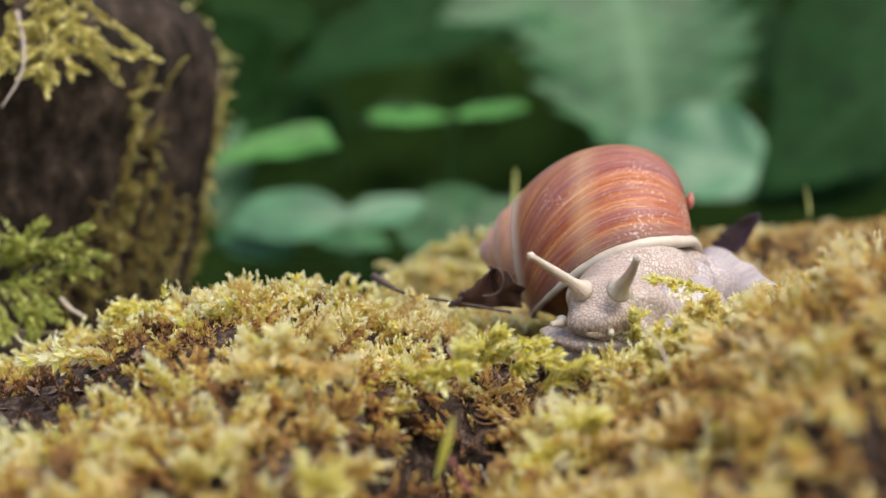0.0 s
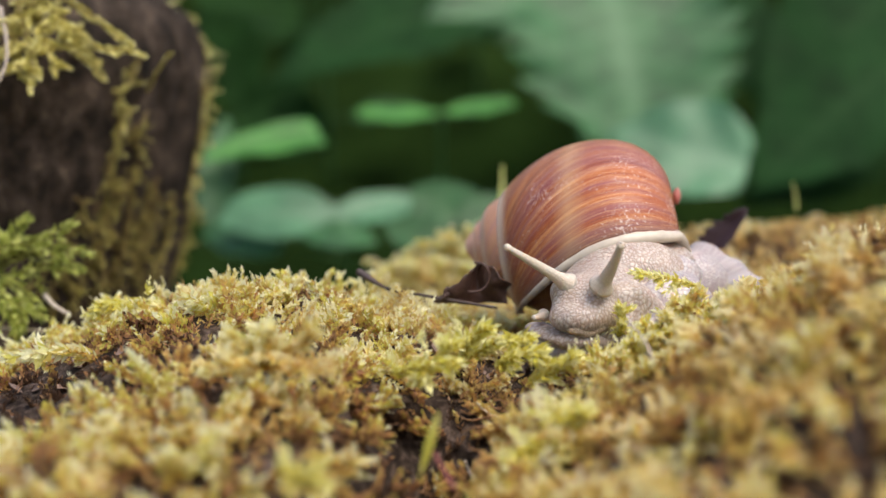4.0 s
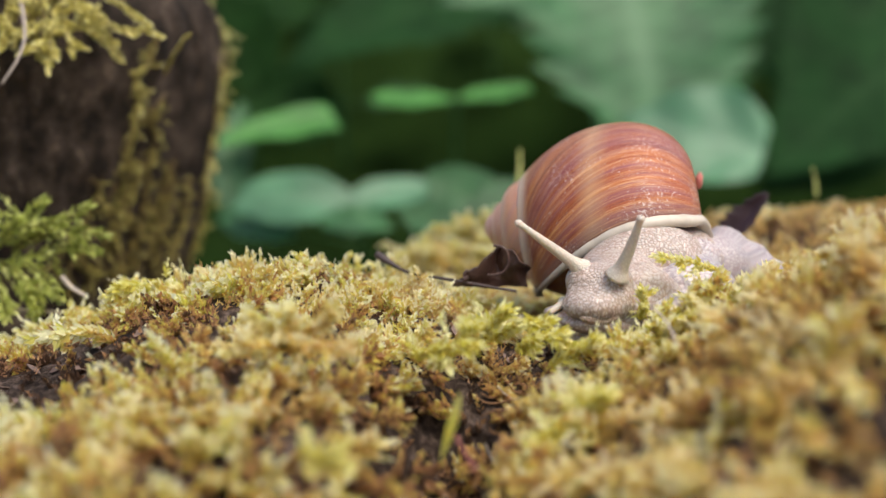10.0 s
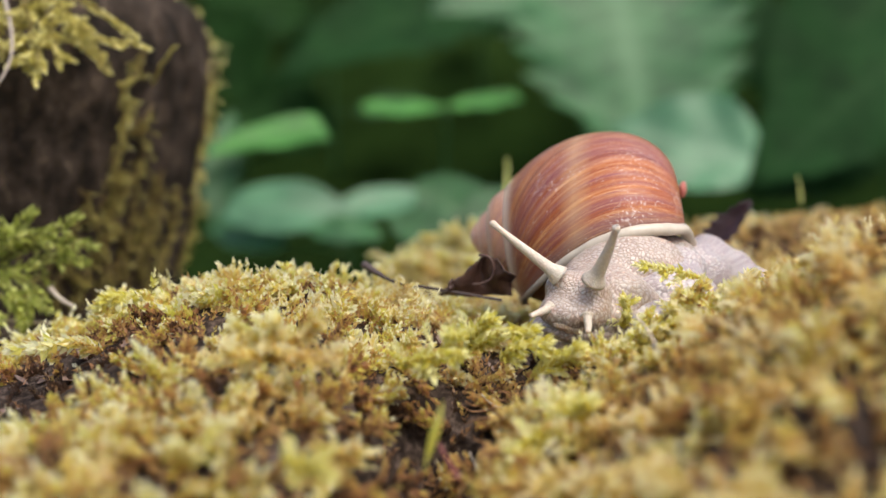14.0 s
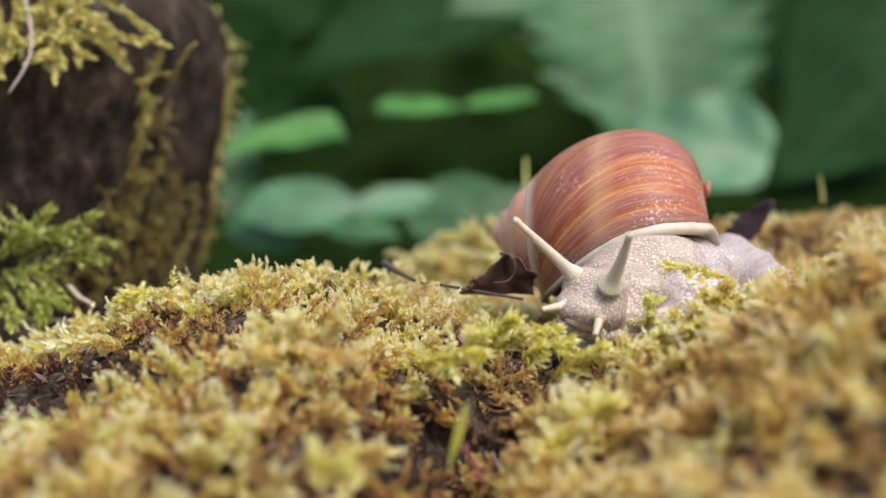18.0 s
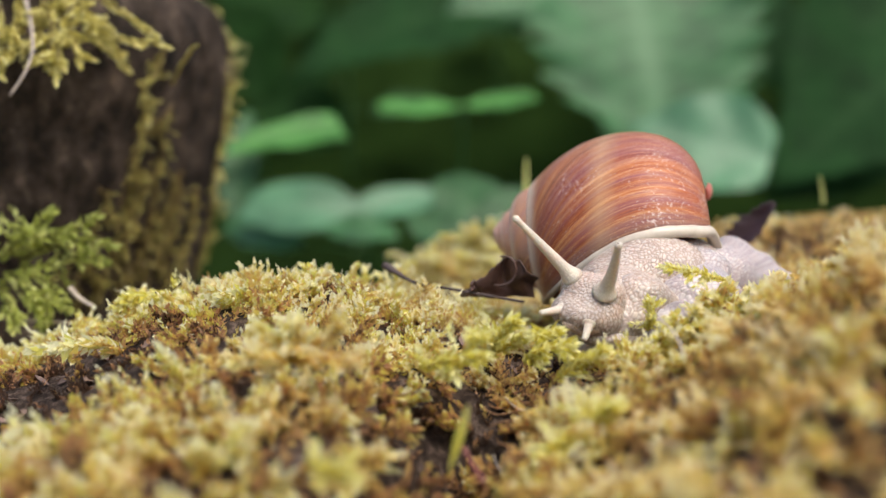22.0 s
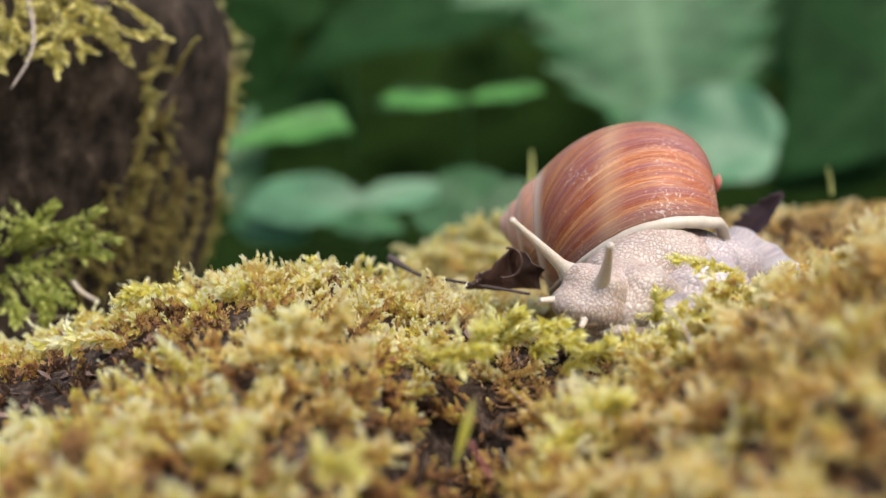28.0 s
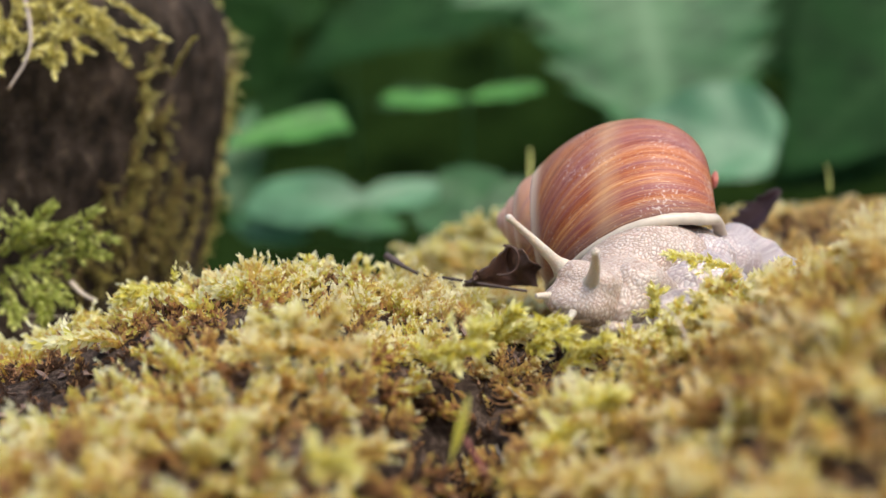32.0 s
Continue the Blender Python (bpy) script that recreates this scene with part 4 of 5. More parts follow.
    for i in range(60):
        d = rng.uniform(1.15, 1.9)
        x0 = rng.uniform(-0.42, 0.42) * d
        foot = (x0, d, F + floor_rise(d))
        lv = []
        for k in range(rng.randint(4, 6)):
            a, z = rng.uniform(0, 6.28), foot[2] + rng.uniform(0.06, 0.34)
            b = (x0 + 0.02 * math.cos(a), d + 0.02 * math.sin(a), z)
            ln = rng.uniform(0.06, 0.12)
            lv.append((b, (x0 + ln * math.cos(a), d + ln * math.sin(a), z - rng.uniform(-0.01, 0.05)), rng.uniform(0.035, 0.06), (0.2 * math.cos(a), -0.4, 0.9), rng.choice(["shade_deep", "shade_deep", "shade_deep", "shade"]), dict(teeth=9, nu=22, nv=9)))
        herb("toothed forest floor herb, leaves painted dark for shade", foot, lv, "undergrowth herbs")


def floor_rise(y):
    """The bank added behind the log so that dark ground fills the gaps."""
    t = min(max((y - 0.8) / 1.6, 0.0), 1.0)
    return 0.75 * t * t * (3 - 2 * t)


def build_ground():
    x = np.concatenate([-np.geomspace(60, 1.6, 14), np.linspace(-1.5, 1.5, 61), np.geomspace(1.6, 60, 14)])
    y = np.concatenate([-np.geomspace(60, 1.1, 14), np.linspace(-1, 3, 81), np.geomspace(3.1, 60, 16)])
    X, Y = np.meshgrid(x, y, indexing="ij")
    t = np.clip((Y - 0.8) / 1.6, 0, 1)
    Z = -0.15 + 0.75 * t * t * (3 - 2 * t) + 0.02 * swell_noise(np.stack([X, Y, 0 * X], -1), 5, 2)
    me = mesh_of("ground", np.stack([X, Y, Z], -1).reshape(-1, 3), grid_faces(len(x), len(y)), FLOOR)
    thing("ground", "forest floor and added bank, painted dark green for shaded gaps", "ground", kind="structure", data=me)


# ---- the snail ----
SNAIL_AT = Vector((0.045, 0.295, 0.010))
SHELL_AT = Vector((0.0386, 0.3036, 0.0303))
APEX = Vector((0.0084, 0.3111, 0.0268))
UNIT = 0.0001350
AXIS = Vector((-math.cos(radians(4)) * math.cos(radians(15)), math.sin(radians(15)), -math.sin(radians(4)) * math.cos(radians(15)))).normalized()
FRONT = (Vector((0, -1, 0)) - AXIS * AXIS.dot(Vector((0, -1, 0)))).normalized()
UP = AXIS.cross(FRONT)
UP = UP if UP.z > 0 else -UP
TURN_RATIO, RADIUS, OVAL_R, SHOULDER, BASE, SKEW = 1.8, 102.0, 107.0, 92.0, 400.0, 0.22


def bulge(a, power):
    return np.sign(a) * np.abs(a) ** power


def shell_point(theta, v, swell=0.0):
    """On the shell: theta is the winding angle from the front downward, v the angle round the tube. The base of the last whorl grows slower than its shoulder."""
    turn = (theta - 0.37) / (2 * np.pi)
    s, low = TURN_RATIO ** turn, TURN_RATIO ** np.where(turn > -1, 0.42 * turn, turn + 0.58)
    mid, half = (SHOULDER * s + BASE * low) / 2, (BASE * low - SHOULDER * s) / 2
    last = np.clip((turn + 1.0) / 0.35, 0, 1)
    skew = SKEW * last
    r = s * (RADIUS + (OVAL_R + swell) * bulge(np.cos(v), np.where(np.sin(v) > 0, 1.05 + 0.85 * last, 0.95 + 0.1 * last)))
    z = -mid - skew * half + (half * (1 + skew * np.sign(np.sin(v))) + swell * s) * bulge(np.sin(v), 0.95)
    a, f, u = (np.array(w) for w in (AXIS, FRONT, UP))
    return np.array(APEX - SHELL_AT) + UNIT * (z[..., None] * a + r[..., None] * (np.cos(theta)[..., None] * f - np.sin(theta)[..., None] * u))


def mouth_angle(v):
    """The winding angle of the lip: the mouth lies in a plane that slopes down towards the spire."""
    half = (BASE - SHOULDER) / 2
    z = -(SHOULDER + BASE) / 2 - SKEW * half + half * (1 + SKEW * np.sign(np.sin(v))) * bulge(np.sin(v), 0.95)
    r, q = RADIUS + OVAL_R * bulge(np.cos(v), 0.95), (z + 405) / 300
    return np.arcsin(np.clip((-17 + q * (244 * q - 98)) / np.maximum(r, 20), -0.3, 0.97))


def build_shell(parent):
    nu, nv = 420, 96
    v = np.linspace(0, 2 * np.pi, nv, endpoint=False)
    f = np.linspace(0, 1, nu)[:, None]
    start, end = -2 * np.pi * 4.6, mouth_angle(v)[None]
    soft_end = 0.37 + (end - 0.37) * np.clip((f - 0.80) / 0.20, 0, 1) ** 1.5
    theta = start + (soft_end - start) * f
    vv = np.broadcast_to(v[None], theta.shape)
    p = shell_point(theta, vv)
    growth = theta - np.where(np.cos(v) > -0.2, mouth_angle(v), 0)[None]
    across = np.broadcast_to(((v / (2 * np.pi)) + 0.25) % 1.0, theta.shape)
    # pale line where a whorl meets the one before it
    edge = np.clip(1.9 - np.abs(np.degrees(v) - 86) / 13, 0, 1)
    seam = np.broadcast_to(edge[None], theta.shape)
    worn = np.clip(1 - (theta - start) / (2 * np.pi * 4.5), 0, 1) ** 0.7 * 0.9 * (theta < -2 * np.pi * 0.95)
    # dull greyish zone of newest growth behind the lip
    rim = np.clip(1 - (soft_end - theta) / 0.17, 0, 1) ** 0.7
    me = mesh_of("shell", p.reshape(-1, 3), grid_faces(nu, nv, True), SHELL, [("growth", growth), ("across", across), ("seam", seam), ("worn", worn), ("rim", rim)])
    shell = part("shell", me, parent, "glossy reddish brown shell with pale growth streaks", pose(*(SHELL_AT - SNAIL_AT)))
    sol = shell.modifiers.new("thickness", "SOLIDIFY")
    sol.thickness, sol.offset = 0.0007, 0
    # thick pale lip turned outward round the mouth
    t, lv = np.meshgrid(np.linspace(0, 2 * np.pi, 14, endpoint=False), np.linspace(-2.0, 1.95, 120), indexing="xy")
    ends = mouth_angle(lv) + 0.85 * np.clip((-1.3 - lv) / 0.7, 0, 1.2) ** 1.6
    s_r = (6.5 + 5.0 * np.clip((-0.1 - lv) / 1.4, 0, 1)) * (1 + 0.08 * np.sin(lv * 9) * np.sin(lv * 23)) * np.sqrt(np.clip((lv + 2.0) / 0.16, 0.02, 1)) * np.clip((1.95 - lv) / 0.7, 0.1, 1) ** 0.5
    p = shell_point(ends + 0.02 - np.sin(t) * s_r / 150, lv, 4.0 + np.cos(t) * s_r)
    part("lip", mesh_of("lip", p.reshape(-1, 3), grid_faces(120, 14, True), LIP), shell, "thick cream lip of the shell")
    bm = bmesh.new()
    bmesh.ops.create_icosphere(bm, subdivisions=3, radius=0.0013)
    for w in bm.verts:
        w.co = Vector((w.co.x * 0.7, w.co.y, w.co.z * 1.5)) * (1 + 0.2 * noise.noise(w.co * 1500))
    me = bpy.data.meshes.new("bud")
    bm.to_mesh(me)
    bm.free()
    me.materials.append(PINK)
    part("bud", me, shell, "small pink bud stuck to the shell", pose(*(Vector((0.0590, 0.3040, 0.0396)) - SHELL_AT)))
    return shell


def blob_field(p, blobs, melt):
    """Signed nearness to rounded masses melted into one. blobs: centre and three half-widths."""
    d = None
    for centre, half in blobs:
        half = np.array(half)
        q = (p - np.array(centre)) / half
        e = (np.sqrt((q * q).sum(-1)) - 1) * half.min()
        if d is None:
            d = e
        else:
            h = np.clip(0.5 + 0.5 * (d - e) / melt, 0, 1)
            d = d * (1 - h) + e * h - melt * h * (1 - h)
    return d


def cells(p):
    """Rounded cells of size 1: 0 in the joints between them, about 1 at their middles."""
    base = np.floor(p)
    d1, d2 = np.full(len(p), 9.0), np.full(len(p), 9.0)
    for i in (-1, 0, 1):
        for j in (-1, 0, 1):
            for k in (-1, 0, 1):
                c = base + (i, j, k)
                h = [np.modf(np.abs(np.sin(c @ np.array(w)) * 43758.5453))[0] for w in ((127.1, 311.7, 74.7), (269.5, 183.3, 246.1), (113.5, 271.9, 124.6))]
                d = np.linalg.norm(c + np.stack(h, -1) - p, axis=1)
                d2 = np.minimum(d2, np.maximum(d1, d))
                d1 = np.minimum(d1, d)
    return np.clip((d2 - d1) * 2.3, 0, 1)


def flesh(name, blobs, mat, parent, origin, label="", melt=0.003, fine=7, wart=0.0009, lie=(0.6, 0.2, 0.75), long=1.6, relief=0.00022, wrinkle=0.0):
    """A soft body: rounded masses melted into one skin, with warts drawn out along lie."""
    bm = bmesh.new()
    bmesh.ops.create_icosphere(bm, subdivisions=fine, radius=1)
    me = bpy.data.meshes.new(name)
    bm.to_mesh(me)
    bm.free()
    n = len(me.vertices)
    way = np.empty(n * 3, np.float32)
    me.vertices.foreach_get("co", way)
    way = way.reshape(-1, 3).astype(float)
    o = np.array(origin)
    far = np.full(n, 0.0003)
    step = 0.0009
    for k in range(1, 48):
        inside = blob_field(o + way * (k * step), blobs, melt) < 0
        far = np.where(inside, k * step, far)
    low, high = far, far + step
    for _ in range(9):
        mid = (low + high) / 2
        inside = blob_field(o + way * mid[:, None], blobs, melt) < 0
        low, high = np.where(inside, mid, low), np.where(inside, high, mid)
    p = way * low[:, None]
    e = 0.0002
    g = np.stack([blob_field(o + p + np.array(a) * e, blobs, melt) - blob_field(o + p - np.array(a) * e, blobs, melt) for a in ((1, 0, 0), (0, 1, 0), (0, 0, 1))], -1)
    g /= np.linalg.norm(g, axis=1, keepdims=True) + 1e-12
    lie = np.array(lie) / np.linalg.norm(lie)
    q = p + 0.35 * wart * np.stack([swell_noise(p, 1 / wart * 0.9, k) for k in (1, 2, 3)], -1)
    q = q - lie * (q @ lie)[:, None] * (1 - 1 / long)
    w = cells(q / wart)
    p = p + g * (relief * (np.sqrt(w) - 0.5))[:, None]
    if wrinkle:
        p = p + g * (wrinkle * swell_noise(p, 420, 7))[:, None]
    me.vertices.foreach_set("co", p.astype(np.float32).ravel())
    me.polygons.foreach_set("use_smooth", np.full(len(me.polygons), True))
    a = me.attributes.new("wart", "FLOAT", "POINT")
    a.data.foreach_set("value", w.astype(np.float32))
    me.update()
    me.materials.append(mat)
    return part(name, me, parent, label, pose(*(Vector(origin) - SNAIL_AT)))


def feeler(name, length, thick, parent, label):
    """A tentacle along its own z axis, with a bulb at the end."""
    f = np.linspace(0, 1, 30)
    r = thick * (1.2 - 0.80 * f ** 0.7) + thick * 0.55 * np.exp(-(f / 0.10) ** 2)
    if name == "eye_tentacle":
        r = r + thick * 0.18 * np.exp(-((f - 0.965) / 0.04) ** 2)
    else:
        r = thick * (1.0 - 0.45 * f) + thick * 0.4 * np.exp(-(f / 0.12) ** 2)
    r[-1] *= 0.6
    path = np.stack([0.03 * length * np.sin(f * 3), 0 * f, f * length], 1)
    v, fc = tube(path, r, 14)
    ob = part(name, mesh_of(name, v, fc, FEELER), parent, label)
    if name == "eye_tentacle":
        bm = bmesh.new()
        bmesh.ops.create_icosphere(bm, subdivisions=2, radius=0.00032)
        me = bpy.data.meshes.new("eye")
        bm.to_mesh(me)
        bm.free()
        me.materials.append(EYE_SPOT)
        part("eye", me, ob, "tiny dark eye spot", pose(path[-1][0], 0, length * 0.985))
    return ob


HEAD_AT, NECK_AT, FLAP_AT = Vector((0.0308, 0.2593, 0.0198)), Vector((0.0420, 0.2740, 0.0195)), Vector((0.0285, 0.2575, 0.0138))


def build_snail():
    snail = thing("snail", "large land snail with a reddish brown shell creeping over moss", "snail", at=SNAIL_AT)
    shell = build_shell(snail)
    flesh("foot", [
        ((0.0570, 0.2886, 0.0209), (0.0112, 0.0077, 0.0077)),
        ((0.0478, 0.2720, 0.0163), (0.0130, 0.0084, 0.0082)),
        ((0.0654, 0.3033, 0.0257), (0.0040, 0.0040, 0.0029)),
        ((0.0673, 0.3008, 0.0217), (0.0082, 0.0053, 0.0040)),
        ((0.0740, 0.3005, 0.0189), (0.0058, 0.0035, 0.0019)),
        ((0.0408, 0.2653, 0.0106), (0.0165, 0.0094, 0.0047)),
        ((0.0321, 0.2613, 0.0106), (0.0093, 0.0058, 0.0030)),
        ((0.0521, 0.2779, 0.0233), (0.0076, 0.0052, 0.0056)),
        ((0.0439, 0.2597, 0.0142), (0.0109, 0.0058, 0.0055)),
        ((0.0516, 0.2703, 0.0190), (0.0084, 0.0060, 0.0060)),
    ], SKIN_PALE, snail, (0.0530, 0.2810, 0.0170), "pale lilac wrinkled foot", fine=8, wart=0.0009, lie=(0.7, 0.1, 0.7), long=1.6, relief=0.00020, wrinkle=0.0003)
    neck = flesh("neck", [
        ((0.0436, 0.2767, 0.0222), (0.0128, 0.0092, 0.0095)),
        ((0.0363, 0.2725, 0.0203), (0.0094, 0.0078, 0.0067)),
        ((0.0514, 0.2849, 0.0229), (0.0088, 0.0075, 0.0078)),
        ((0.0394, 0.2639, 0.0156), (0.0096, 0.0070, 0.0064)),
        ((0.0389, 0.2612, 0.0186), (0.0072, 0.0055, 0.0065)),
        ((0.0357, 0.2587, 0.0148), (0.0071, 0.0052, 0.0046)),
    ], SKIN, snail, NECK_AT, "thick neck with rows of pale warts", fine=8, wart=0.00080, lie=(0.35, -0.2, 0.9), long=2.2, relief=0.00020, wrinkle=0.0001)
    head = flesh("head", [
        ((0.0308, 0.2593, 0.0198), (0.0060, 0.0057, 0.0050)),
        ((0.0359, 0.2664, 0.0200), (0.0078, 0.0071, 0.0066)),
        ((0.0270, 0.2592, 0.0220), (0.0028, 0.0027, 0.0025)),
        ((0.0338, 0.2556, 0.0221), (0.0023, 0.0020, 0.0023)),
        ((0.0289, 0.2540, 0.0169), (0.0045, 0.0038, 0.0029)),
        ((0.0327, 0.2559, 0.0166), (0.0041, 0.0034, 0.0032)),
        ((0.0257, 0.2560, 0.0170), (0.0025, 0.0023, 0.0019)),
    ], SKIN, snail, HEAD_AT, "head with a net of pale warts", melt=0.0032, fine=8, wart=0.00072, lie=(0.25, -0.3, 0.9), long=1.9, relief=0.00014)
    h = Vector(HEAD_AT)
    mouth = flesh("mouth", [((0.0276, 0.2522, 0.0152), (0.0022, 0.0013, 0.0012)), ((0.0314, 0.2527, 0.0152), (0.0022, 0.0013, 0.0012)), ((0.0295, 0.2528, 0.0142), (0.0022, 0.0013, 0.0010))], MOUTH, snail, h, "soft brownish mouth folds", melt=0.0006, fine=6, wart=0.0006, relief=0.00008)
    mouth.parent, mouth.matrix_basis = head, Matrix.Identity(4)
    flap = flesh("foot_edge", [((0.0219, 0.2618, 0.0150), (0.0023, 0.0020, 0.0008)), ((0.0251, 0.2587, 0.0141), (0.0041, 0.0028, 0.0015)), ((0.0297, 0.2555, 0.0133), (0.0054, 0.0032, 0.0020)), ((0.0347, 0.2565, 0.0132), (0.0046, 0.0030, 0.0019))], SKIN, snail, FLAP_AT, "thin pale front edge of the foot", melt=0.0018, fine=7, wart=0.0008, relief=0.0001, wrinkle=0.00035)
    near = feeler("eye_tentacle", 0.0180, 0.00135, snail, "long pale eye tentacle")
    far = feeler("eye_tentacle", 0.0148, 0.00150, snail, "long pale eye tentacle pointing forward")
    low = feeler("lower_tentacle", 0.0056, 0.0010, snail, "short lower tentacle")
    low2 = feeler("lower_tentacle", 0.0042, 0.0010, snail, "short lower tentacle")
    return snail, shell, head, neck, flap, near, far, low, low2


# ---- small things on the log ----
def build_litter():
    v, f = tube(curve_through([(-0.0166, 0.2997, 0.0222), (-0.0127, 0.2965, 0.0202), (-0.0090, 0.2933, 0.0186), (-0.0044, 0.2912, 0.0183), (0.0021, 0.2871, 0.0177), (0.0153, 0.2830, 0.0160)], 30), np.interp(np.linspace(0, 1, 30), [0, .05, .3, 1], [.0009, .0010, .0004, .0003]), 8)
    thing("twig", "thin black twig lying on the moss beside the shell", "twig", data=mesh_of("twig", v, f, TWIG))
    # curled dead leaf by the shell
    u, w = np.meshgrid(np.linspace(-1, 1, 60), np.linspace(0, 1, 22), indexing="ij")
    c = np.array((0.0098, 0.2881, 0.0171))
    high = np.interp(u, [-1, -0.6, -0.15, 0.2, 0.55, 1], [0.0004, 0.0036, 0.0068, 0.0086, 0.0080, 0.0040]) + 0.0005 * np.sin(u * 17) * np.sin(u * 41)
    pts = np.stack([c[0] + 0.0086 * u * (1 - 0.1 * w), c[1] + 0.001 - 0.0022 * w ** 2 + 0.0012 * np.sin(u * 5 + w), c[2] - 0.0010 + high * w], -1)
    pts = pts + 0.0024 * np.stack([swell_noise(pts, 430, k) for k in (1, 2, 3)], -1) * (0.3 + 0.7 * w[..., None])
    me = mesh_of("dead_leaf", pts.reshape(-1, 3), grid_faces(60, 22), DARK_LEAF)
    ob = thing("dead_leaf", "curled dark brown dead leaf against the shell", "leaf", data=me)
    loop = [tuple(c + np.array(q)) for q in ((0.0005, -0.0012, 0.0086), (0.0028, -0.002, 0.0086), (0.0040, -0.0024, 0.0062), (0.0034, -0.0027, 0.0035), (0.0014, -0.0028, 0.0022), (-0.001, -0.0026, 0.0022))]
    v, f = tube(curve_through(loop, 24), np.full(24, 0.0003), 7)
    part("curled_tip", mesh_of("curled_tip", v, f, DARK_LEAF), ob)
    ob.modifiers.new("thickness", "SOLIDIFY").thickness = 0.00025
    me = leaf_mesh("withered_leaf", (0.0701, 0.3356, 0.0195), (0.0838, 0.3340, 0.0334), 0.0090, (-0.35, -0.75, 0.5), PURPLE_LEAF, teeth=7, fold=0.6, droop=-0.25, blunt=0.03, bite=0.5, nu=50)
    ob = thing("withered_leaf", "dark purple withered leaf standing in the moss", "leaf", data=me)
    ob.modifiers.new("thickness", "SOLIDIFY").thickness = 0.00025
    v, f = tube(curve_through([(0.0370, 0.2352, 0.0208), (0.0380, 0.2251, 0.0202), (0.0379, 0.2149, 0.0191), (0.0373, 0.2099, 0.0189)], 16), np.linspace(0.00018, 0.00028, 16), 6)
    thing("dry_stalk", "pale dry stalk lying across the moss", "stalk", data=mesh_of("dry_stalk", v, f, STRAW))
    v, f = tube(curve_through([(-0.1146, 0.3260, 0.0050), (-0.1071, 0.3210, 0.0053), (-0.0955, 0.3160, 0.0055)], 10), np.full(10, 0.0004), 6)
    thing("dry_stalk", "thin straw-coloured stalk at the stump's foot", "stalk", data=mesh_of("dry_stalk", v, f, STRAW))
    v, f = tube(curve_through([(-0.1102, 0.3346, 0.0867), (-0.1075, 0.3308, 0.0793), (-0.1062, 0.3271, 0.0727), (-0.1075, 0.3246, 0.0676), (-0.1108, 0.3220, 0.0619)], 20), np.linspace(0.0006, 0.0003, 20), 8)
    thing("rootlet", "pale bare rootlet hanging down the mossy stump", "root", data=mesh_of("rootlet", v, f, ROOT))
    v, f = tube(curve_through([(0.0010, 0.2033, 0.0046), (0.0025, 0.1991, 0.0030), (0.0043, 0.1949, 0.0011)], 10), np.linspace(0.0003, 0.0004, 10), 8)
    thing("red_stalk", "short reddish stalk lying in the moss", "stalk", data=mesh_of("red_stalk", v, f, RED_STALK))
    bm = bmesh.new()
    bmesh.ops.create_icosphere(bm, subdivisions=3, radius=0.0009, matrix=Matrix.Translation((-0.0184, 0.2526, 0.0146)) @ Matrix.Diagonal((1.1, 1, 0.7, 1)))
    me = bpy.data.meshes.new("water_drop")
    bm.to_mesh(me)
    bm.free()
    me.polygons.foreach_set("use_smooth", [True] * len(me.polygons))
    me.materials.append(WATER)
    thing("water_drop", "small clear water drop caught in the moss", "drop", data=me)
    me = leaf_mesh("grass_blade", (-0.0014, 0.1991, 0.0010), (0.0018, 0.1960, 0.0132), 0.0016, (0.2, -0.95, 0.3), MOSS_LIME, droop=0.05, fold=0.3, full=0.6)
    me.attributes.new("age", "FLOAT", "POINT").data.foreach_set("value", np.full(len(me.vertices), 0.16, np.float32))
    thing("grass_blade", "broad fresh green blade sprouting from the torn moss", "grass", data=me)
    v, f = tube(curve_through([(-0.0976, 0.3229, 0.0134), (-0.0941, 0.3177, 0.0116), (-0.0890, 0.3145, 0.0097)], 10), np.linspace(0.0007, 0.0004, 10), 8)
    thing("dry_stalk", "pale broken stalk at the stump's foot", "stalk", data=mesh_of("dry_stalk", v, f, STRAW))
    rnd = random.Random(11)
    tuft = thing("dead_moss_tuft", "tuft of thin rusty dead moss stems hanging in the torn hollow", "moss", at=(0.0, 0.228, 0.0))
    for k in range(90):
        x0, y0 = (0.001 + rnd.uniform(-0.014, 0.014), 0.224 + rnd.uniform(-0.022, 0.010)) if k < 60 else (0.020 + rnd.uniform(-0.012, 0.012), 0.243 + rnd.uniform(-0.006, 0.004))
        z0 = float(log_height(np.array(x0), np.array(y0))) + rnd.uniform(0.0005, 0.003)
        a, ln = rnd.uniform(0, 6.28), rnd.uniform(0.004, 0.009)
        line = [(x0, y0, z0)]
        for q in range(3):
            a += rnd.uniform(-0.7, 0.7)
            p = line[-1]
            line.append((p[0] + ln / 3 * math.cos(a), p[1] + ln / 3 * math.sin(a) * 0.6 - 0.0006, p[2] + rnd.uniform(-0.001, 0.0022)))
        v, f = tube(curve_through(line, 12), np.linspace(0.00022, 0.00012, 12), 6)
        part("dead_stem", mesh_of("dead_stem", v - (0.0, 0.228, 0.0), f, RUST if k % 9 else STRAW), tuft)
    for k in range(46):
        if k < 30:
            x0, y0 = -0.080 + rnd.uniform(-0.030, 0.028), 0.247 + rnd.uniform(-0.024, 0.024)
        else:
            x0, y0 = 0.010 + rnd.uniform(-0.014, 0.014), 0.268 + rnd.uniform(-0.009, 0.007)
        z0 = float(log_height(np.array(x0), np.array(y0)))
        a, ln = rnd.uniform(0, 6.28), rnd.uniform(0.0025, 0.0060)
        tip = (x0 + ln * math.cos(a), y0 + ln * math.sin(a), z0 + rnd.uniform(0.0008, 0.003))
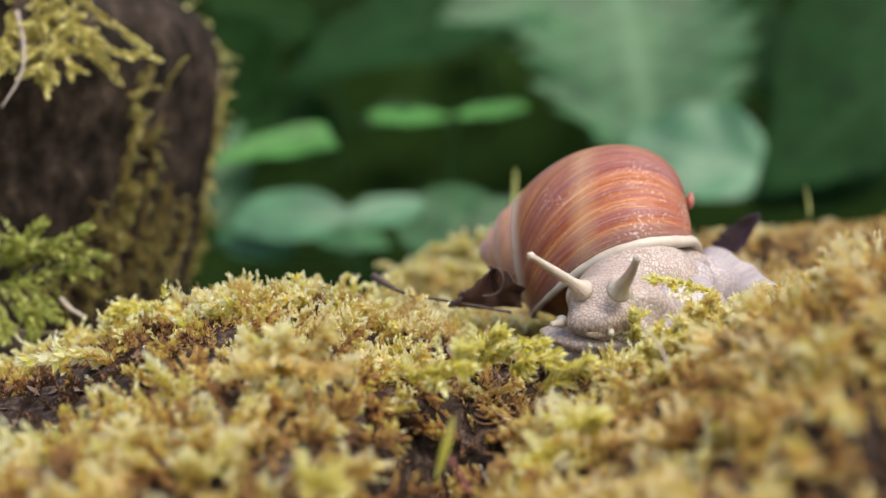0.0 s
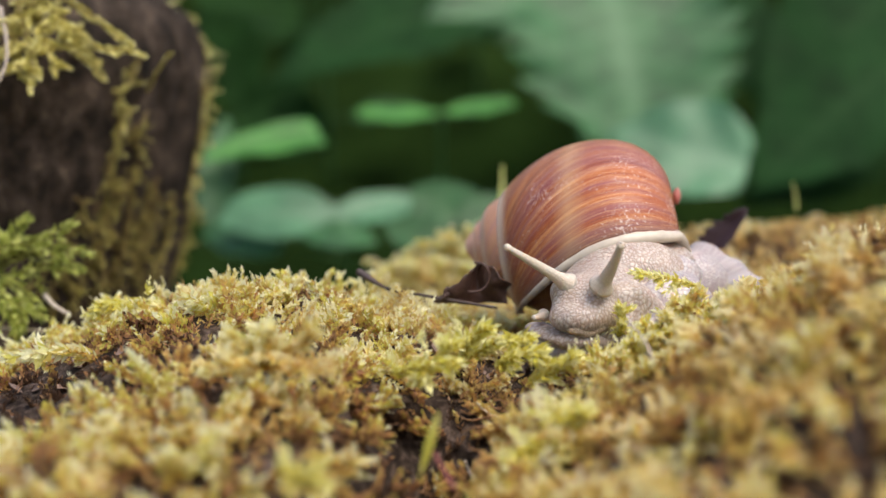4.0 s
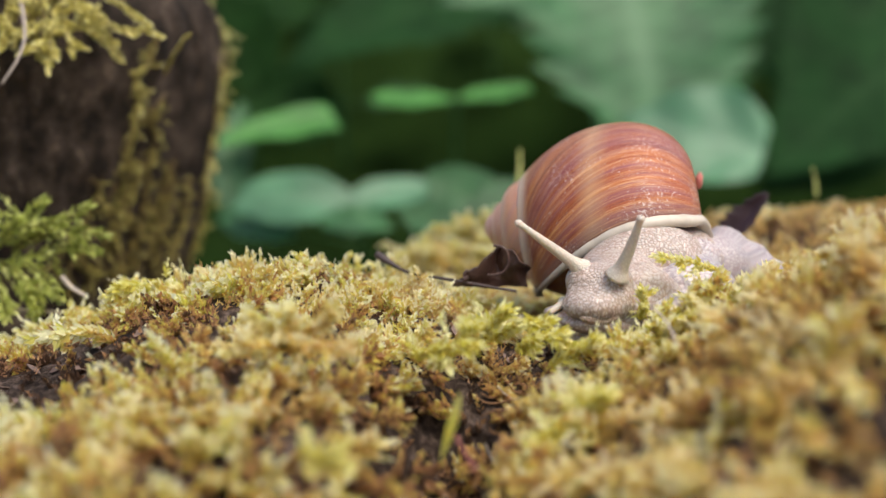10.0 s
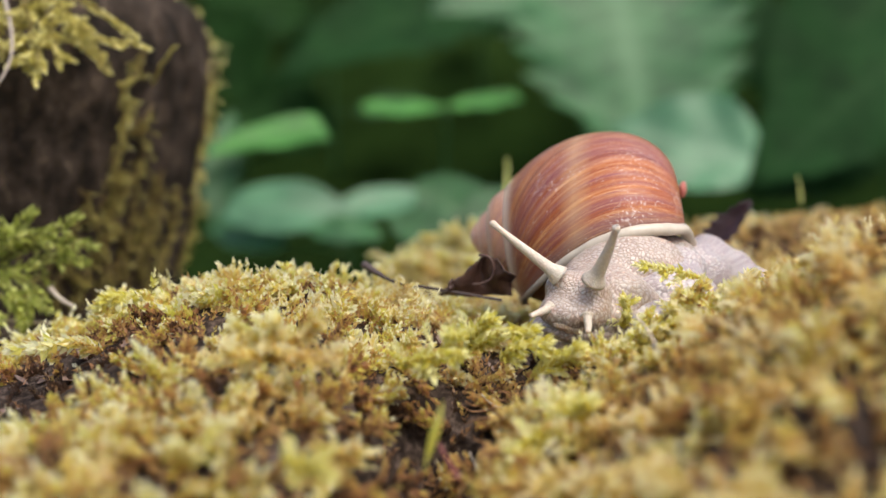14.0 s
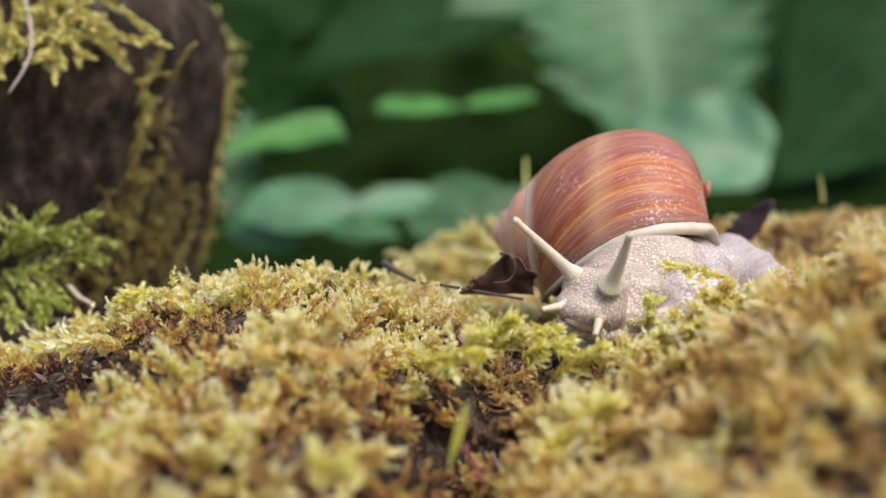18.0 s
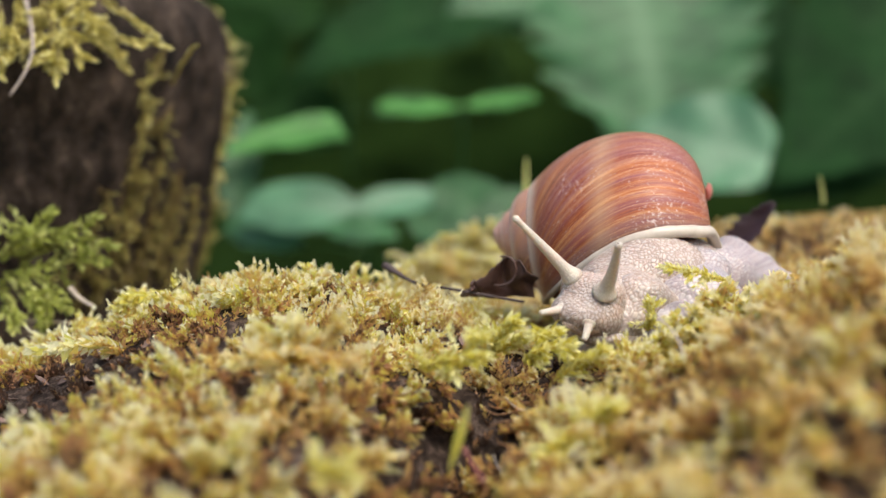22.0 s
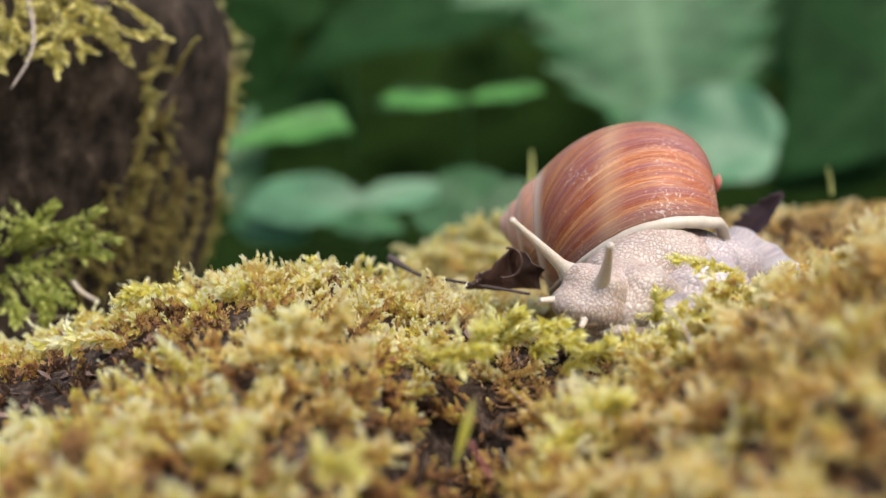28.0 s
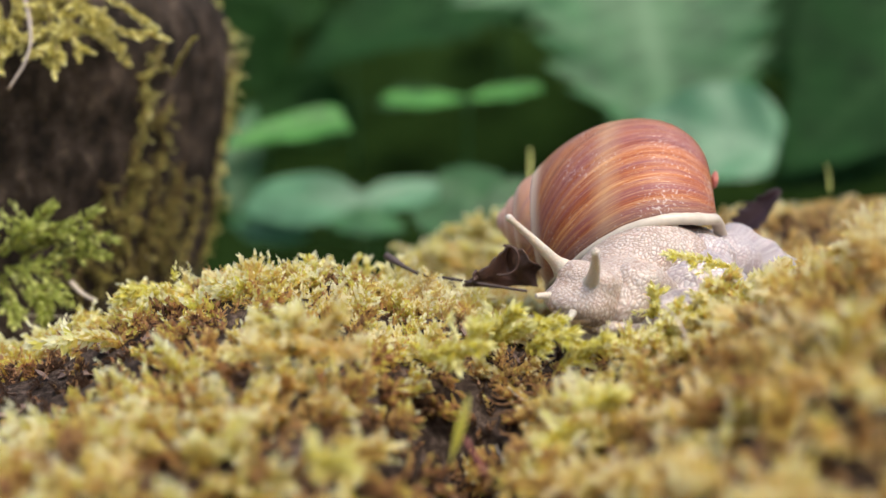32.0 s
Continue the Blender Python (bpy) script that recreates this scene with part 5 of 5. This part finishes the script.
        me = leaf_mesh("bark_flake", (x0, y0, z0 + 0.0004), tip, rnd.uniform(0.0008, 0.0022), (rnd.uniform(-.5, .5), -0.5, 0.8), FLAKE, droop=rnd.uniform(-0.3, 0.3), fold=0.3, nu=8, nv=5)
        flake = thing("bark_flake", "small brown bark flake lying on the bare wood", "bark", "bark flakes", data=me)
        flake.modifiers.new("thickness", "SOLIDIFY").thickness = 0.0002
    for a, b, r in ((((0.0249, 0.4405, 0.0413)), (0.0232, 0.4285, 0.0228), .0011), ((0.1192, 0.4199, 0.0366), (0.1177, 0.4089, 0.0282), .0004)):
        v, f = tube(curve_through([b, tuple((Vector(a) + Vector(b)) / 2 + Vector((0.0006, 0, 0))), a], 10), np.linspace(r, r * 0.3, 10), 6)
        thing("grass_blade", "pale green young blade rising from the moss", "grass", data=mesh_of("grass_blade", v, f, MOSS_GREEN, [("age", np.zeros(len(v)))]))


def motions(parts):
    snail, shell, head, neck, flap, near, far, low, low2 = parts
    o = SHELL_AT - SNAIL_AT
    glide = [(0, 0, 0, 0), (3, .03, .1, .15), (6, .05, .2, .5), (10, .2, .27, .9), (14, .25, .33, 1.1), (18, .4, .56, 1.8), (22, .6, .66, 2.1), (25, .8, .74, 2.6), (28, .85, .83, 2.85), (32, .85, .9, 3.3)]
    walk(shell, [(t, pose(o.x + x / 1000, o.y, o.z + z / 2500, 0, turn, 0)) for t, x, z, turn in glide])
    # the head creeps along the lip and turns away
    creep = [(0, 1.7, 2.0, -8, 6), (3, 1.5, 1.7, -5, 5), (6, 0.9, 1.3, -4, 4), (9, 0.3, 0.9, -4, 2), (12, 0, 0, 0, 0), (14, -0.7, 0.4, 2, -4), (17, -1.8, 0.7, 5, -8), (21, -2.4, 0.4, 8, -10), (25, -3.0, 0.3, 9, -12), (28, -3.6, 0.1, 10, -14), (32, -4.1, 0.1, 10, -16)]
    h = HEAD_AT - SNAIL_AT
    walk(head, [(t, pose(h.x + x / 1000, h.y, h.z + z / 1000, 0, roll, yaw)) for t, x, z, roll, yaw in creep])
    nk = NECK_AT - SNAIL_AT
    walk(neck, [(t, pose(nk.x + x / 1000 * 0.4, nk.y, nk.z + z / 1000 * 0.3, 0, roll * 0.25, yaw * 0.25)) for t, x, z, roll, yaw in creep])
    f = FLAP_AT - SNAIL_AT
    walk(flap, [(t, pose(f.x + x / 1000, f.y + y / 1000, f.z + z / 1000, 0, 0, 0)) for t, x, y, z in ((0, 0.5, 0, 0.3), (6, 0.3, 0, 0.2), (12, 0, 0, 0), (14, 0.4, 0.3, -0.2), (17, 1.2, 0.6, -0.5), (25, 1.4, 0.8, -0.7), (32, 1.2, 0.8, -0.8))])

    def points(ob, rows):
        """Rows of seconds, the root, and the way that the tentacle points."""
        walk(ob, [(t, Matrix.Translation(Vector(root) - SNAIL_AT) @ Vector(way).to_track_quat("Z", "Y").to_matrix().to_4x4()) for t, root, way in rows])
    points(near, [
        (0, (0.0283, 0.2557, 0.0246), (-11.9, -10.3, 8.6)), (1, (0.0282, 0.2556, 0.0252), (-12.6, -9.4, 8.7)), (2, (0.0275, 0.2568, 0.0250), (-12.4, -10.1, 8.2)),
        (3, (0.0283, 0.2566, 0.0251), (-12.9, -9.3, 8.4)), (6, (0.0281, 0.2585, 0.0240), (-13.7, -6.8, 9.5)), (8, (0.0267, 0.2578, 0.0240), (-13.4, -5.9, 10.4)),
        (10, (0.0271, 0.2587, 0.0241), (-13.8, -5.0, 10.3)), (12, (0.0262, 0.2587, 0.0232), (-13.5, 1.8, 12.0)), (14, (0.0258, 0.2565, 0.0248), (-14.1, 2.2, 11.0)),
        (17, (0.0241, 0.2579, 0.0243), (-13.2, -2.0, 12.1)), (19, (0.0245, 0.2590, 0.0244), (-12.5, -4.6, 12.1)), (22, (0.0238, 0.2585, 0.0246), (-12.3, -3.1, 12.8)),
        (25, (0.0225, 0.2595, 0.0247), (-12.1, -5.8, 12.0)), (28, (0.0220, 0.2612, 0.0235), (-12.3, -6.0, 11.7)), (30, (0.0219, 0.2601, 0.0234), (-12.7, -4.2, 12.0)),
        (32, (0.0216, 0.2610, 0.0236), (-11.8, -6.8, 11.7))])
    points(far, [
        (0, (0.0348, 0.2503, 0.0254), (1.7, -12.3, 8.1)), (3, (0.0344, 0.2511, 0.0252), (2.2, -11.2, 9.4)), (6, (0.0342, 0.2531, 0.0247), (2.7, -9.7, 10.8)),
        (9, (0.0334, 0.2531, 0.0240), (4.3, -5.3, 13.1)), (12, (0.0335, 0.2531, 0.0228), (0.2, -9.5, 11.3)), (14, (0.0318, 0.2509, 0.0246), (3.4, -8.3, 11.8)),
        (17, (0.0306, 0.2522, 0.0233), (3.1, -8.6, 11.6)), (20, (0.0301, 0.2527, 0.0226), (1.6, -8.4, 12.1)), (23, (0.0292, 0.2537, 0.0223), (1.2, -10.3, 10.5)),
        (25, (0.0282, 0.2538, 0.0224), (1.2, -10.4, 10.5)), (28, (0.0276, 0.2554, 0.0213), (0.4, -10.9, 10.0)), (32, (0.0264, 0.2553, 0.0211), (-0.5, -12.1, 8.5))])
    points(low, [
        (0, (0.0243, 0.2575, 0.0180), (-2.1, -4.1, 0.2)), (6, (0.0236, 0.2604, 0.0180), (-2.2, -4.0, 0.2)), (10, (0.0237, 0.2603, 0.0171), (-2.9, -3.4, -1.1)),
        (12, (0.0233, 0.2580, 0.0168), (-2.8, -3.6, -0.6)), (14, (0.0236, 0.2536, 0.0190), (-3.6, -2.7, -1.1)), (17, (0.0219, 0.2537, 0.0192), (-4.2, -1.8, -0.6)),
        (19, (0.0224, 0.2549, 0.0191), (-4.0, -2.3, -0.2)), (22, (0.0212, 0.2543, 0.0189), (-3.8, -2.6, -0.2)), (25, (0.0207, 0.2554, 0.0196), (-4.0, -2.3, -0.3)),
        (28, (0.0202, 0.2571, 0.0188), (-3.9, -2.5, 0.2)), (32, (0.0197, 0.2569, 0.0191), (-3.5, -3.0, 0.3))])
    points(low2, [
        (0, (0.0334, 0.2535, 0.0181), (-0.1, -3.4, -1.3)), (6, (0.0328, 0.2562, 0.0173), (0.0, -3.2, -1.7)), (10, (0.0324, 0.2563, 0.0174), (-0.0, -2.8, -2.2)),
        (12, (0.0318, 0.2539, 0.0169), (0.2, -2.9, -2.2)), (14, (0.0304, 0.2494, 0.0181), (-0.0, -2.3, -2.7)), (17, (0.0285, 0.2496, 0.0176), (-1.1, -2.0, -2.8)),
        (19, (0.0282, 0.2506, 0.0170), (-1.0, -2.4, -2.5)), (22, (0.0262, 0.2501, 0.0168), (-1.1, -2.3, -2.5)), (25, (0.0253, 0.2511, 0.0171), (-1.1, -0.5, -3.4)),
        (28, (0.0245, 0.2528, 0.0167), (-1.1, -2.7, -2.1)), (32, (0.0231, 0.2527, 0.0172), (-1.4, -2.8, -1.7))])


build_ground()
build_log()
build_stump()
build_herbs()
build_moss()
build_sprigs()
build_litter()
motions(build_snail())
